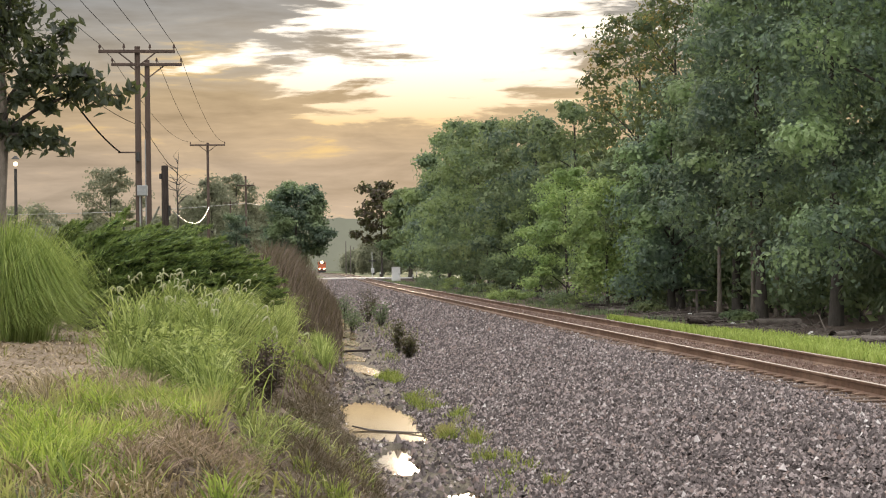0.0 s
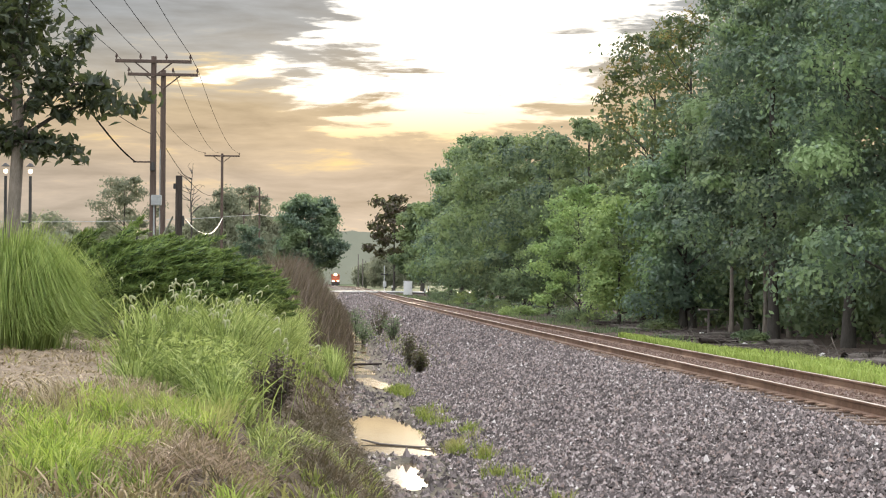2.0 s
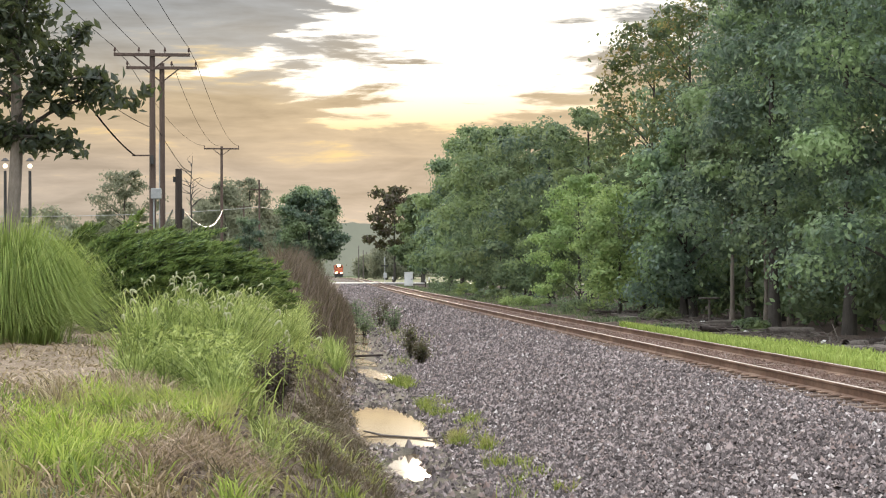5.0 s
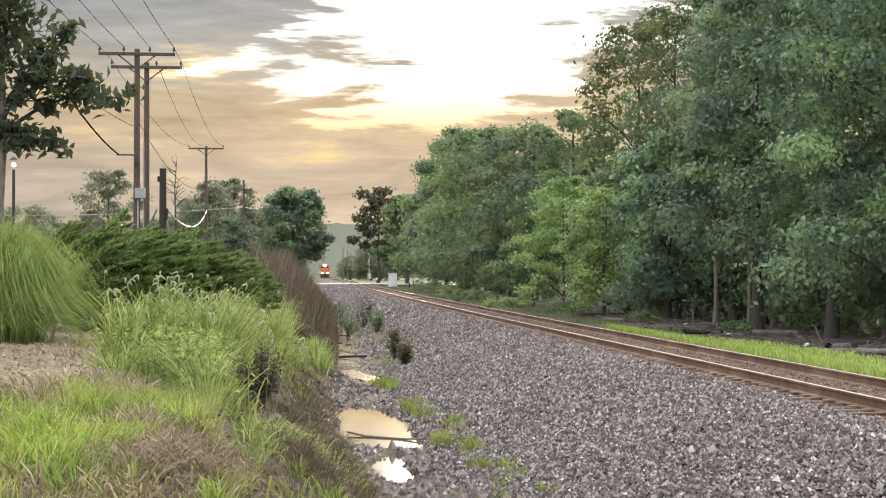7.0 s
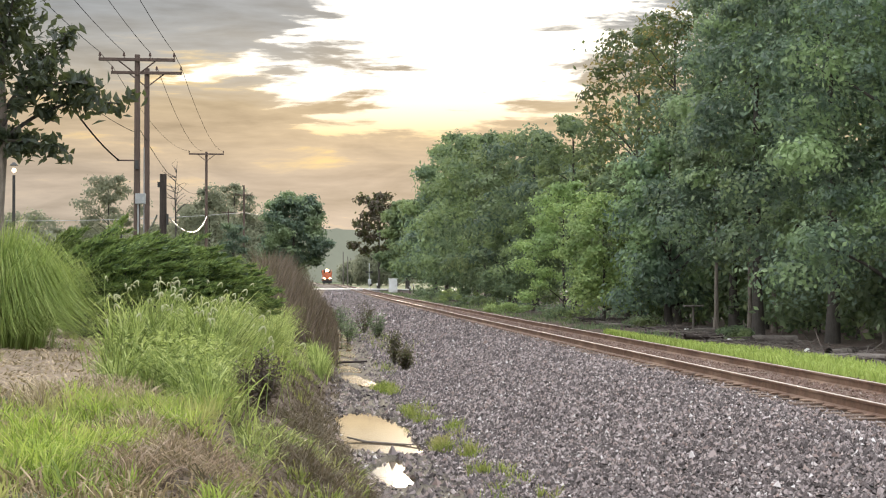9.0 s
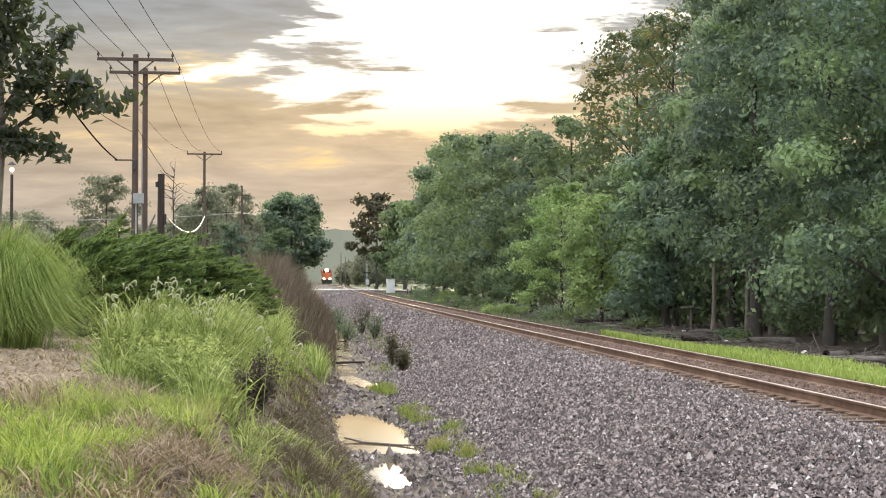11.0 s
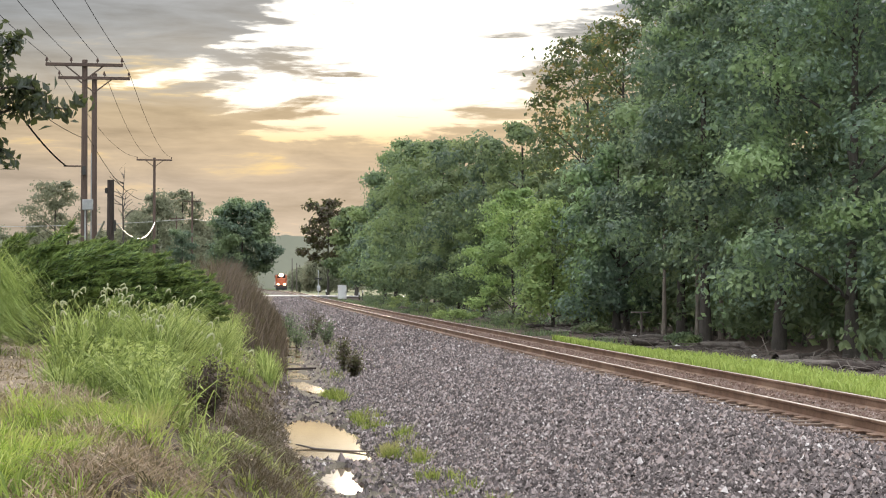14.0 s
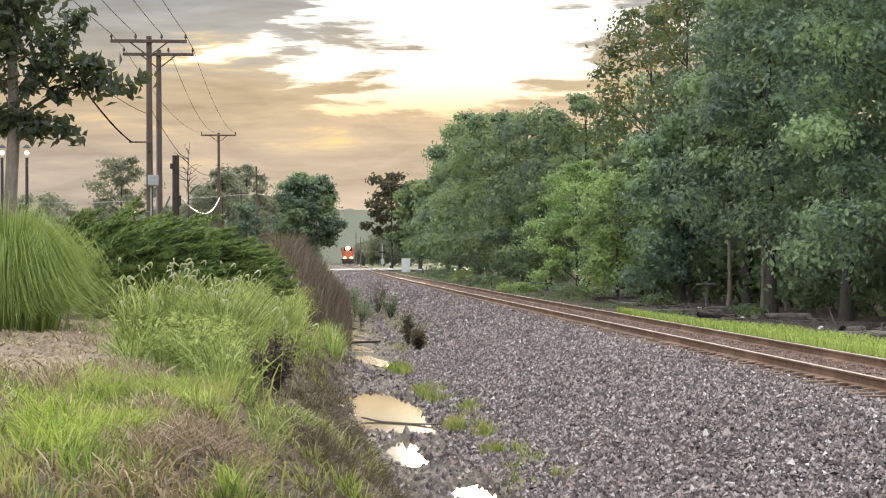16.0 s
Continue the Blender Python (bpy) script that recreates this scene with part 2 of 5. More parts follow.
M_CLOD = surface("crumbling_earth", (0.035, 0.024, 0.018), (0.13, 0.09, 0.062), 9, 0.95, 0, 0.8, 60)
M_METAL = surface("galvanised_metal", (0.42, 0.43, 0.43), (0.58, 0.59, 0.59), 4, 0.45, 0.6, 0.1, 60)
M_CABINET = surface("painted_cabinet", (0.60, 0.61, 0.60), (0.74, 0.75, 0.74), 2, 0.5, 0.0, 0.05, 40, stain=(0.5, 0.5, 0.47))
M_WIRE = surface("wire_black", (0.012, 0.012, 0.012), (0.03, 0.03, 0.03), 4, 0.95, 0, 0.0, 30, spec=0.0)
M_GREYBOX = surface("weathered_grey_paint", (0.24, 0.25, 0.25), (0.36, 0.37, 0.37), 5, 0.6, 0.0, 0.1, 40)
M_CABLE = surface("pale_cable", (0.34, 0.34, 0.33), (0.46, 0.46, 0.45), 4, 0.5, 0, 0.0, 30)
M_CERAMIC = surface("brown_ceramic", (0.05, 0.03, 0.025), (0.10, 0.07, 0.06), 8, 0.8, 0, 0.0, 30, spec=0.2)
M_ASPHALT = surface("worn_pale_road", (0.20, 0.19, 0.18), (0.40, 0.39, 0.37), 3, 0.45, 0, 0.2, 60)
M_ORANGE = surface("orange_paint", (0.40, 0.10, 0.045), (0.52, 0.15, 0.07), 2, 0.4, 0, 0.05, 30, stain=(0.35, 0.09, 0.03))
M_BLACKSTEEL = surface("black_steel", (0.02, 0.02, 0.02), (0.06, 0.055, 0.05), 3, 0.6, 0.2, 0.1, 30)
M_GLASS = surface("dark_window_glass", (0.01, 0.012, 0.014), (0.025, 0.03, 0.03), 2, 0.08, 0, 0.0, 30)
M_LIGHT = glowing("headlight_glow", (1.0, 0.70, 0.40), 10.0)
M_LAMP = glowing("street_lamp_glow", (1.0, 0.84, 0.6), 2.5)
M_WHITE = surface("white_plastic", (0.6, 0.6, 0.58), (0.8, 0.8, 0.78), 6, 0.5, 0, 0.05, 30)
L_WOOD = leafy("woodland_leaf", [(0.095, 0.145, 0.115), (0.14, 0.20, 0.148), (0.19, 0.26, 0.175)], patch_scale=0.5, patch=(0.36, 0.47, 0.20), trans=0.5, tint=(0.27, 0.38, 0.20), rough=0.4, spec=0.6)
L_DEEP = leafy("deep_green_leaf", [(0.075, 0.115, 0.09), (0.112, 0.16, 0.115), (0.155, 0.21, 0.135)], patch_scale=0.5, patch=(0.28, 0.36, 0.17), trans=0.48, tint=(0.2, 0.28, 0.15), rough=0.45, spec=0.45)
L_BRIGHT = leafy("light_green_leaf", [(0.24, 0.34, 0.14), (0.34, 0.45, 0.18), (0.47, 0.57, 0.23)], patch=(0.20, 0.29, 0.13), trans=0.45)
L_OLIVE = leafy("olive_leaf", [(0.095, 0.135, 0.085), (0.13, 0.18, 0.105), (0.175, 0.23, 0.125)], patch=(0.27, 0.33, 0.14), patch_scale=0.4, trans=0.5, tint=(0.30, 0.37, 0.16))
L_DARK = leafy("dark_broad_leaf", [(0.02, 0.028, 0.022), (0.034, 0.046, 0.034), (0.06, 0.074, 0.048)], trans=0.3, rough=0.5, spec=0.4)
L_THIN = leafy("thin_dark_leaf", [(0.05, 0.075, 0.06), (0.08, 0.11, 0.078), (0.11, 0.14, 0.085), (0.14, 0.155, 0.075)], trans=0.5)
L_SEEDS = leafy("russet_seed_cluster", [(0.20, 0.12, 0.06), (0.32, 0.20, 0.10), (0.16, 0.12, 0.06)], trans=0.6)
L_RUSSET = leafy("russet_leaf", [(0.06, 0.04, 0.035), (0.09, 0.065, 0.05), (0.07, 0.08, 0.04)], trans=0.3)
L_JUNIPER = leafy("juniper_needles", [(0.03, 0.055, 0.03), (0.065, 0.11, 0.04), (0.15, 0.215, 0.065), (0.27, 0.34, 0.10)], trans=0.25, patch=(0.20, 0.27, 0.08), patch_scale=2.2)
# far foliage: evening haze painted into the base colour, paler and greyer
L_FAR = leafy("haze_painted_leaf", [(0.19, 0.205, 0.145), (0.24, 0.255, 0.175), (0.29, 0.305, 0.205)], trans=0.65, tint=(0.37, 0.38, 0.26))
G_GREEN = leafy("fresh_grass", [(0.055, 0.085, 0.02), (0.15, 0.22, 0.045), (0.265, 0.345, 0.07), (0.40, 0.48, 0.13)], trans=0.5, patch=(0.42, 0.38, 0.16), patch_scale=0.9)
G_LUSH = leafy("lush_grass", [(0.10, 0.15, 0.025), (0.24, 0.33, 0.05), (0.40, 0.48, 0.09), (0.56, 0.58, 0.19)], trans=0.5)
G_STALK = leafy("dead_stalk", [(0.045, 0.031, 0.02), (0.08, 0.056, 0.037), (0.14, 0.10, 0.065)], trans=0.15)
G_STRAW = leafy("bleached_straw", [(0.16, 0.115, 0.075), (0.33, 0.25, 0.165), (0.55, 0.44, 0.31)], trans=0.2)
G_DEAD = leafy("dead_red_grass", [(0.10, 0.068, 0.05), (0.22, 0.15, 0.108), (0.40, 0.29, 0.205)], trans=0.25)
G_WEED = leafy("weed_leaf", [(0.06, 0.09, 0.028), (0.19, 0.26, 0.075), (0.38, 0.46, 0.15), (0.58, 0.65, 0.27)], trans=0.5)
G_LAWN = leafy("verge_grass", [(0.27, 0.35, 0.08), (0.37, 0.45, 0.11), (0.48, 0.55, 0.17)], trans=0.4)
G_DRY = leafy("dry_grass", [(0.11, 0.075, 0.045), (0.23, 0.165, 0.10), (0.42, 0.33, 0.20)], trans=0.25)
G_MISC = leafy("ornamental_blade", [(0.13, 0.19, 0.05), (0.21, 0.29, 0.07), (0.33, 0.41, 0.12), (0.42, 0.48, 0.17)], trans=0.4)
G_BROWN = leafy("dead_brush", [(0.08, 0.056, 0.046), (0.135, 0.096, 0.078), (0.20, 0.15, 0.122)], trans=0.15)
G_DARKDEAD = leafy("dark_dead_shrub", [(0.05, 0.035, 0.03), (0.095, 0.068, 0.058), (0.15, 0.11, 0.09)], trans=0.15)
G_SEED = leafy("foxtail_seed", [(0.42, 0.44, 0.28), (0.58, 0.58, 0.40)], trans=0.5)


# ---- mesh tools ----
def raw_mesh(name, verts, tris, quads=None, mats=(), smooth=False):
    """A mesh from arrays of corners, triangles and quads."""
    me = bpy.data.meshes.new(name)
    verts = np.asarray(verts, np.float32)
    tris = np.zeros((0, 3), np.int32) if tris is None else np.asarray(tris, np.int32).reshape(-1, 3)
    quads = np.zeros((0, 4), np.int32) if quads is None else np.asarray(quads, np.int32).reshape(-1, 4)
    loops = np.concatenate([tris.ravel(), quads.ravel()])
    starts = np.concatenate([np.arange(len(tris)) * 3, len(tris) * 3 + np.arange(len(quads)) * 4])
    me.vertices.add(len(verts))
    me.vertices.foreach_set("co", verts.ravel())
    me.loops.add(len(loops))
    me.loops.foreach_set("vertex_index", loops.astype(np.int32))
    me.polygons.add(len(starts))
    me.polygons.foreach_set("loop_start", starts.astype(np.int32))
    me.update(calc_edges=True)
    me.validate()
    for m in mats:
        me.materials.append(m)
    me.polygons.foreach_set("use_smooth", np.full(len(me.polygons), smooth))
    return me


def under(ob, parent):
    if parent is not None:
        ob.parent = parent
    return ob


def piece(name, verts, tris, material, parent=None, quads=None, label="", smooth=False):
    ob = new(name, raw_mesh(name, verts, tris, quads, (material,), smooth))
    if label:
        ob["label"] = label
    return under(ob, parent)


def part(name, bm, material, parent=None, label="", smooth=False):
    me = bpy.data.meshes.new(name)
    bm.to_mesh(me)
    bm.free()
    me.materials.append(material)
    if smooth:
        for p in me.polygons:
            p.use_smooth = True
    ob = new(name, me)
    if label:
        ob["label"] = label
    return under(ob, parent)


def thing(name, at, label, category, group="", kind=""):
    ob = new(name)
    ob.location = at
    ob.empty_display_size = 0.2
    return tagged(ob, label, category, group, kind)


def box(bm, size, at, bevel=0.0, turn=None):
    m = Matrix.Translation(at) @ (turn or Matrix()) @ Matrix.Diagonal((*size, 1))
    r = bmesh.ops.create_cube(bm, size=1, matrix=m)
    if bevel:
        es = list({e for v in r["verts"] for e in v.link_edges})
        bmesh.ops.bevel(bm, geom=es, offset=bevel, segments=1, affect="EDGES")


def rod(bm, a, b, r1, r2=None, sides=10):
    a, b = Vector(a), Vector(b)
    d = b - a
    m = Matrix.Translation((a + b) / 2) @ d.to_track_quat("Z", "Y").to_matrix().to_4x4()
    bmesh.ops.create_cone(bm, cap_ends=True, segments=sides, radius1=r1, radius2=r1 if r2 is None else r2, depth=d.length, matrix=m)


def boxed(size, at, bevel=0.0, turn=None):
    bm = bmesh.new()
    box(bm, size, at, bevel, turn)
    return bm


def rodded(a, b, r1, r2=None, sides=10):
    bm = bmesh.new()
    rod(bm, a, b, r1, r2, sides)
    return bm


def tube(points, radii, sides=6):
    """Corners and quads of a tube along points."""
    pts = np.asarray(points, float)
    tan = np.gradient(pts, axis=0)
    tan /= np.linalg.norm(tan, axis=1)[:, None] + 1e-9
    ref = np.where(np.abs(tan[:, 2:3]) > 0.9, np.array([[1.0, 0, 0]]), np.array([[0, 0, 1.0]]))
    s = np.cross(tan, ref)
    s /= np.linalg.norm(s, axis=1)[:, None] + 1e-9
    u = np.cross(s, tan)
    ang = np.linspace(0, 2 * np.pi, sides, endpoint=False)
    ring = np.cos(ang)[None, :, None] * s[:, None] + np.sin(ang)[None, :, None] * u[:, None]
    v = (pts[:, None] + ring * np.asarray(radii, float)[:, None, None]).reshape(-1, 3)
    q = []
    for i in range(len(pts) - 1):
        for j in range(sides):
            k = (j + 1) % sides
            q.append((i * sides + j, i * sides + k, (i + 1) * sides + k, (i + 1) * sides + j))
    return v, np.array(q)


def join(pieces_):
    """Several (corners, faces) in one."""
    vs, fs, n = [], [], 0
    for v, f in pieces_:
        vs.append(v)
        fs.append(np.asarray(f) + n)
        n += len(v)
    return np.concatenate(vs), np.concatenate(fs)


def leaves(rng, centres, size, droop=0.3, slim=0.55):
    """Folded leaf shapes about centres."""
    n = len(centres)
    d = rng.normal(size=(n, 3))
    d[:, 2] = d[:, 2] * 0.5 - droop
    d /= np.linalg.norm(d, axis=1)[:, None]
    up = rng.normal(size=(n, 3)) * 0.6 + np.array([0, 0, 1.0])
    s = np.cross(d, up)
    s /= np.linalg.norm(s, axis=1)[:, None] + 1e-9
    w = np.cross(s, d)
    L = (size * rng.uniform(0.7, 1.3, n))[:, None]
    a = centres - d * L * 0.5
    b = centres + d * L * 0.5
    l = centres + s * L * slim * 0.5 + w * L * 0.10
    r = centres - s * L * slim * 0.5 + w * L * 0.10
    v = np.stack([a, l, b, r], 1).reshape(-1, 3)
    i = np.arange(n)[:, None] * 4
    t = np.concatenate([i + np.array([[0, 2, 1]]), i + np.array([[0, 3, 2]])])
    return v, t


def shell_leaves(rng, centres, radii, per, size, squash=0.52, slim=0.6):
    """Leaves on the skins of boughs: facing outward, tips drooping."""
    n = len(centres) * per
    d = rng.normal(size=(n, 3))
    d[:, 2] += 0.35
    d /= np.linalg.norm(d, axis=1)[:, None]
    rr = np.repeat(radii, per)[:, None]
    wob = 1 + 0.22 * np.sin(d[:, :1] * 7 + np.repeat(np.arange(len(centres)), per)[:, None] * 2.1) * np.cos(d[:, 2:] * 6)
    p = np.repeat(centres, per, 0) + d * rr * wob * (0.55 + 0.52 * (u := rng.uniform(0, 1, (n, 1))) + 0.55 * u ** 8) * np.array([1, 1, squash])
    up = d * np.array([0.8, 0.8, 1.0]) + rng.normal(0, 0.45, (n, 3)) + np.array([0, 0, 0.25])
    f = np.cross(up, rng.normal(size=(n, 3)))
    f[:, 2] -= 0.25
    f /= np.linalg.norm(f, axis=1)[:, None] + 1e-9
    s = np.cross(f, up)
    s /= np.linalg.norm(s, axis=1)[:, None] + 1e-9
    w = np.cross(s, f)
    L = (size * rng.uniform(0.65, 1.35, n))[:, None]
    v = np.stack([p - f * L * 0.5, p + s * L * slim * 0.5 + w * L * 0.08, p + f * L * 0.5, p - s * L * slim * 0.5 + w * L * 0.08], 1).reshape(-1, 3)
    i = np.arange(n)[:, None] * 4
    return v, np.concatenate([i + np.array([[0, 2, 1]]), i + np.array([[0, 3, 2]])])


def blades(rng, base, height, width, lean, bow=0.5, levels=3):
    """Grass blades: base points, heights, widths, and a lean that grows to the tip (world x, y)."""
    n = len(base)
    ang = rng.uniform(0, np.pi, n)
    side = np.stack([np.cos(ang), np.sin(ang), np.zeros(n)], 1)
    vs = []
    for k in range(levels):
        f = k / levels
        c = base + np.stack([lean[:, 0] * f ** 1.7, lean[:, 1] * f ** 1.7, height * (f - bow * 0.35 * f ** 2.5)], 1)
        h = side * (width * (1 - 0.6 * f))[:, None] * 0.5
        vs += [c - h, c + h]
    tip = base + np.stack([lean[:, 0], lean[:, 1], height * (1 - bow * 0.35 - bow * 0.2)], 1)
    vs.append(tip)
    m = 2 * levels + 1
    v = np.stack(vs, 1).reshape(-1, 3)
    i = np.arange(n)[:, None] * m
    t = []
    for k in range(levels - 1):
        o = 2 * k
        t += [i + np.array([[o, o + 1, o + 3]]), i + np.array([[o, o + 3, o + 2]])]
    o = 2 * (levels - 1)
    t.append(i + np.array([[o, o + 1, o + 2]]))
    return v, np.concatenate(t)


# ---- the lie of the land ----
CY = np.array([-60, 0, 60, 120, 176, 250, 330, 400, 500, 608, 900, 3000.0])
CX = np.array([8.75, 8.75, 8.9, 9.4, 10.35, 12.1, 14.4, 16.1, 17.4, 18.3, 20.0, 30.0])
FY = np.linspace(-60, 3000, 6121)
_k = np.exp(-np.linspace(-2, 2, 81) ** 2)
FX = np.convolve(np.pad(np.interp(FY, CY, CX), 40, mode="edge"), _k / _k.sum(), "valid")


def track_x(y):
    return np.interp(y, FY, FX)


def track_z(y):
    return -1.5 * np.clip((np.asarray(y, float) - 230) / 400, 0, 1) ** 1.3


def ditch_left(y):
    return np.interp(y, [0, 18, 24, 30, 41, 70, 150, 200], [1.5, 1.35, 1.15, 1.1, 1.7, 2.75, 5.0, 6.5]) + (track_x(y) - 8.75) * 0.5


def toe_x(y):
    return np.interp(y, [0, 20, 26, 47, 70, 90, 150, 200], [2.6, 2.6, 2.52, 3.4, 3.9, 4.1, 5.3, 6.6]) + (track_x(y) - 8.75) * 0.7


def ditch_z(y):
    return np.interp(y, [0, 45, 70, 150, 198, 215], [-1.1, -1.1, -0.95, -0.6, -0.3, -0.1])


def crest_x(y):
    return np.interp(y, [0, 6, 10, 25, 40, 60, 100, 200], [0.6, 0.1, -0.6, -0.5, -0.2, 0.2, 1.5, 4.0])


def lump(x, y, s, seed=0.0):
    """Smooth cheap relief between -1 and 1."""
    a = np.sin(x * s * 1.7 + seed) * np.cos(y * s * 1.3 + seed * 2.1)
    b = np.sin(x * s * 3.9 + y * s * 2.3 + seed * 1.3) * 0.5
    c = np.sin(y * s * 5.1 - x * s * 4.4 + seed * 0.7) * 0.3
    return (a + b + c) / 1.8


def rough(x, y):
    """Crumbly relief at three sizes, between about -1 and 1."""
    a = np.sin(x * 5.3 + 1.7 * np.sin(y * 3.1)) * np.cos(y * 4.7 + 1.3 * np.sin(x * 3.7))
    b = np.sin(x * 12.9 + y * 7.7 + 2.0 * np.sin(y * 5.9)) * np.cos(y * 11.3 - x * 6.1)
    c = np.sin(x * 27.0 - y * 19.0 + 2.0 * np.sin(x * 9.0)) * np.cos(y * 23.0 + x * 8.0)
    return 0.5 * a + 0.32 * b + 0.18 * c


# pools in the ditch: x, y, half width, half length, sideways drift per metre of y, depth
POOLS = [
    (1.86, 28.4, 0.66, 3.9, -0.03, 0.10), (1.76, 22.2, 0.28, 1.5, 0.03, 0.07), (2.32, 18.2, 0.30, 1.5, -0.02, 0.07), (2.32, 42.2, 0.30, 2.2, -0.05, 0.07),
    (2.30, 47.2, 0.28, 1.6, 0.0, 0.06), (2.42, 51.2, 0.26, 1.5, 0.0, 0.06), (2.58, 55.6, 0.32, 1.9, 0.0, 0.06), (2.72, 61.2, 0.38, 2.5, 0.0, 0.06), (2.9, 68.0, 0.38, 2.8, 0.0, 0.06), (3.0, 75.5, 0.34, 3.2, 0.0, 0.06)]


def pool_level(cy):
    return float(ditch_z(cy)) + (-0.012 if cy < 35 else 0.014)


def land(x, y):
    x, y = np.broadcast_arrays(np.asarray(x, float), np.asarray(y, float))
    tx = track_x(y)
    cx = crest_x(y) + 0.10 * np.sin(y * 1.9) * np.cos(y * 0.83 + 1.0) * (y < 60)
    dl = ditch_left(y)
    xs = np.stack([np.full_like(x, -60), np.full_like(x, -8.0), cx - 1.0, cx, cx + 0.16, cx + 0.42 * (dl - cx), dl, toe_x(y), tx - 2.1, tx - 1.45, tx + 1.45, tx + 2.1, tx + 3.2, tx + 8, np.full_like(x, 80)])
    zs = np.stack([np.full_like(x, 0.8), np.full_like(x, 0.65), np.full_like(x, 0.5), np.full_like(x, 0.40), np.full_like(x, 0.12), np.full_like(x, -0.22), ditch_z(y), ditch_z(y) + 0.03, np.full_like(x, -0.27), np.full_like(x, -0.2), np.full_like(x, -0.2), np.full_like(x, -0.27), np.full_like(x, -0.42), np.full_like(x, -0.5), np.full_like(x, -0.3)])
    z = np.full_like(x, 0.8)
    z = np.where(x >= xs[-1], zs[-1], z)
    for i in range(len(xs) - 1):
        inside = (x >= xs[i]) & (x < xs[i + 1])
        f = np.clip((x - xs[i]) / np.maximum(xs[i + 1] - xs[i], 1e-6), 0, 1)
        z = np.where(inside, zs[i] + f * (zs[i + 1] - zs[i]), z)
    bank = (x < dl) & (x > -12) & (y < 150)
    z = z + np.where(bank, lump(x, y, 1.3) * 0.06 + lump(x, y, 4.3, 2.0) * 0.012 + lump(x * 1.7 + y, y * 0.6 - x, 2.2, 9.0) * 0.03, 0)
    # the cut face crumbles, with a slipped ledge running down it
    face = np.clip((x - cx + 0.1) * 5, 0, 1) * np.clip((dl - x) * 3, 0, 1) * (y < 90)
    slip = 1 / (1 + np.exp(np.clip((y - 18.4 - 1.1 * (x - 0.3) - 0.25 * np.sin(x * 7)) / 0.07, -40, 40)))
    z = z + face * (0.07 * rough(x * 0.8, y * 0.6) + 0.17 * slip * np.clip((dl - x) / 0.5, 0, 1))
    # uneven ditch bed with hollows that hold water
    bed = np.clip((x - dl + 0.25) * 4, 0, 1) * np.clip((toe_x(y) + 0.25 - x) * 4, 0, 1) * (y < 90)
    hollow = np.zeros_like(z)
    for px, py, rx, ry, drift, deep in POOLS:
        u = (x - px - drift * (y - py) + 0.10 * np.sin(y * 1.3 + px * 9)) / rx
        w = (y - py + 0.4 * np.sin(x * 4.0 + py)) / ry
        hollow = np.maximum(hollow, deep * 1.5 * np.clip(1.25 - (np.abs(u) ** 3 + np.abs(w) ** 3), 0, 1))
    z = z + bed * (0.012 + np.where(y < 35, 0.026, 0.018) * rough(x * 1.1, y * 0.5) - hollow)
    z = z + np.where((x > toe_x(y) - 0.3) & (x < tx - 1.9), lump(x, y, 2.5, 5.0) * 0.02, 0)
    z = z + np.where(x > tx + 2.6, lump(x, y, 0.8, 3.0) * 0.05, 0)
    # the crossing lies level with the rails
    road = np.clip(1 - np.abs(y - 207) / 8, 0, 1) * np.clip(1 - np.abs(x - tx) / 30, 0, 1)
    z = z * (1 - road) + (-0.05) * road
    return z + track_z(y)


def make_ground():
    ys = np.concatenate([-np.geomspace(2500, 21, 24), np.arange(-20, 6, 1.0), np.arange(6, 16, 0.25), np.arange(16, 34, 0.11), np.arange(34, 60, 0.4), np.arange(60, 260, 2.0), np.geomspace(262, 4000, 60)])
    xs = np.concatenate([-np.geomspace(2500, 9, 40), np.arange(-8, -1.4, 0.25), np.arange(-1.4, 3.4, 0.07), np.arange(3.4, 14, 0.25), np.geomspace(14, 2500, 50)])
    X, Y = np.meshgrid(xs, ys)
    Z = land(X, Y)
    v = np.stack([X, Y, Z], -1).reshape(-1, 3)
    ny, nx = X.shape
    i = (np.arange(ny - 1)[:, None] * nx + np.arange(nx - 1)[None]).ravel()
    q = np.stack([i, i + 1, i + nx + 1, i + nx], 1)
    ob = new("ground", raw_mesh("ground", v, None, q, (M_GROUND,), True))
    tx = track_x(Y)
    soft = lambda a: np.clip(a + 0.5, 0, 1)
    edge = np.where(Y > 80, ditch_left(Y) - 0.6, toe_x(Y))
    grav = np.minimum(soft((X - edge - 0.1) * 2), soft((tx + 2.9 - X) * 2)) * (Y < 900)
    mud = np.minimum(soft((X - ditch_left(Y)) * 3), soft((toe_x(Y) - X) * 3)) * (Y < 200)
    lawn = np.where(X < crest_x(Y) - 0.2, 0.55, 0.1) + np.where(X > tx + 2.6, 0.1, 0)
    lawn = np.where((X < -1.7) & (Y > 16.5) & (Y < 36), 0.1, lawn)
    lawn = np.where((Y > 215), 0.8, lawn)
    litter = soft((X - 13.9 - (tx - 8.75)) * 1.5) * (Y < 215) * (X < 60)
    mulch = soft((-1.65 - X) * 2) * soft((Y - 16.5) * 0.8) * (Y < 34)
    for key, val in (("mulch", mulch), ("gravel", grav), ("mud", mud), ("lawn", lawn), ("litter", litter)):
        ob.data.attributes.new(key, "FLOAT", "POINT").data.foreach_set("value", val.astype(np.float32).ravel())
    return tagged(ob, "grassy bank, ditch and gravel bed of bare earth", "ground", kind="structure")


make_ground()


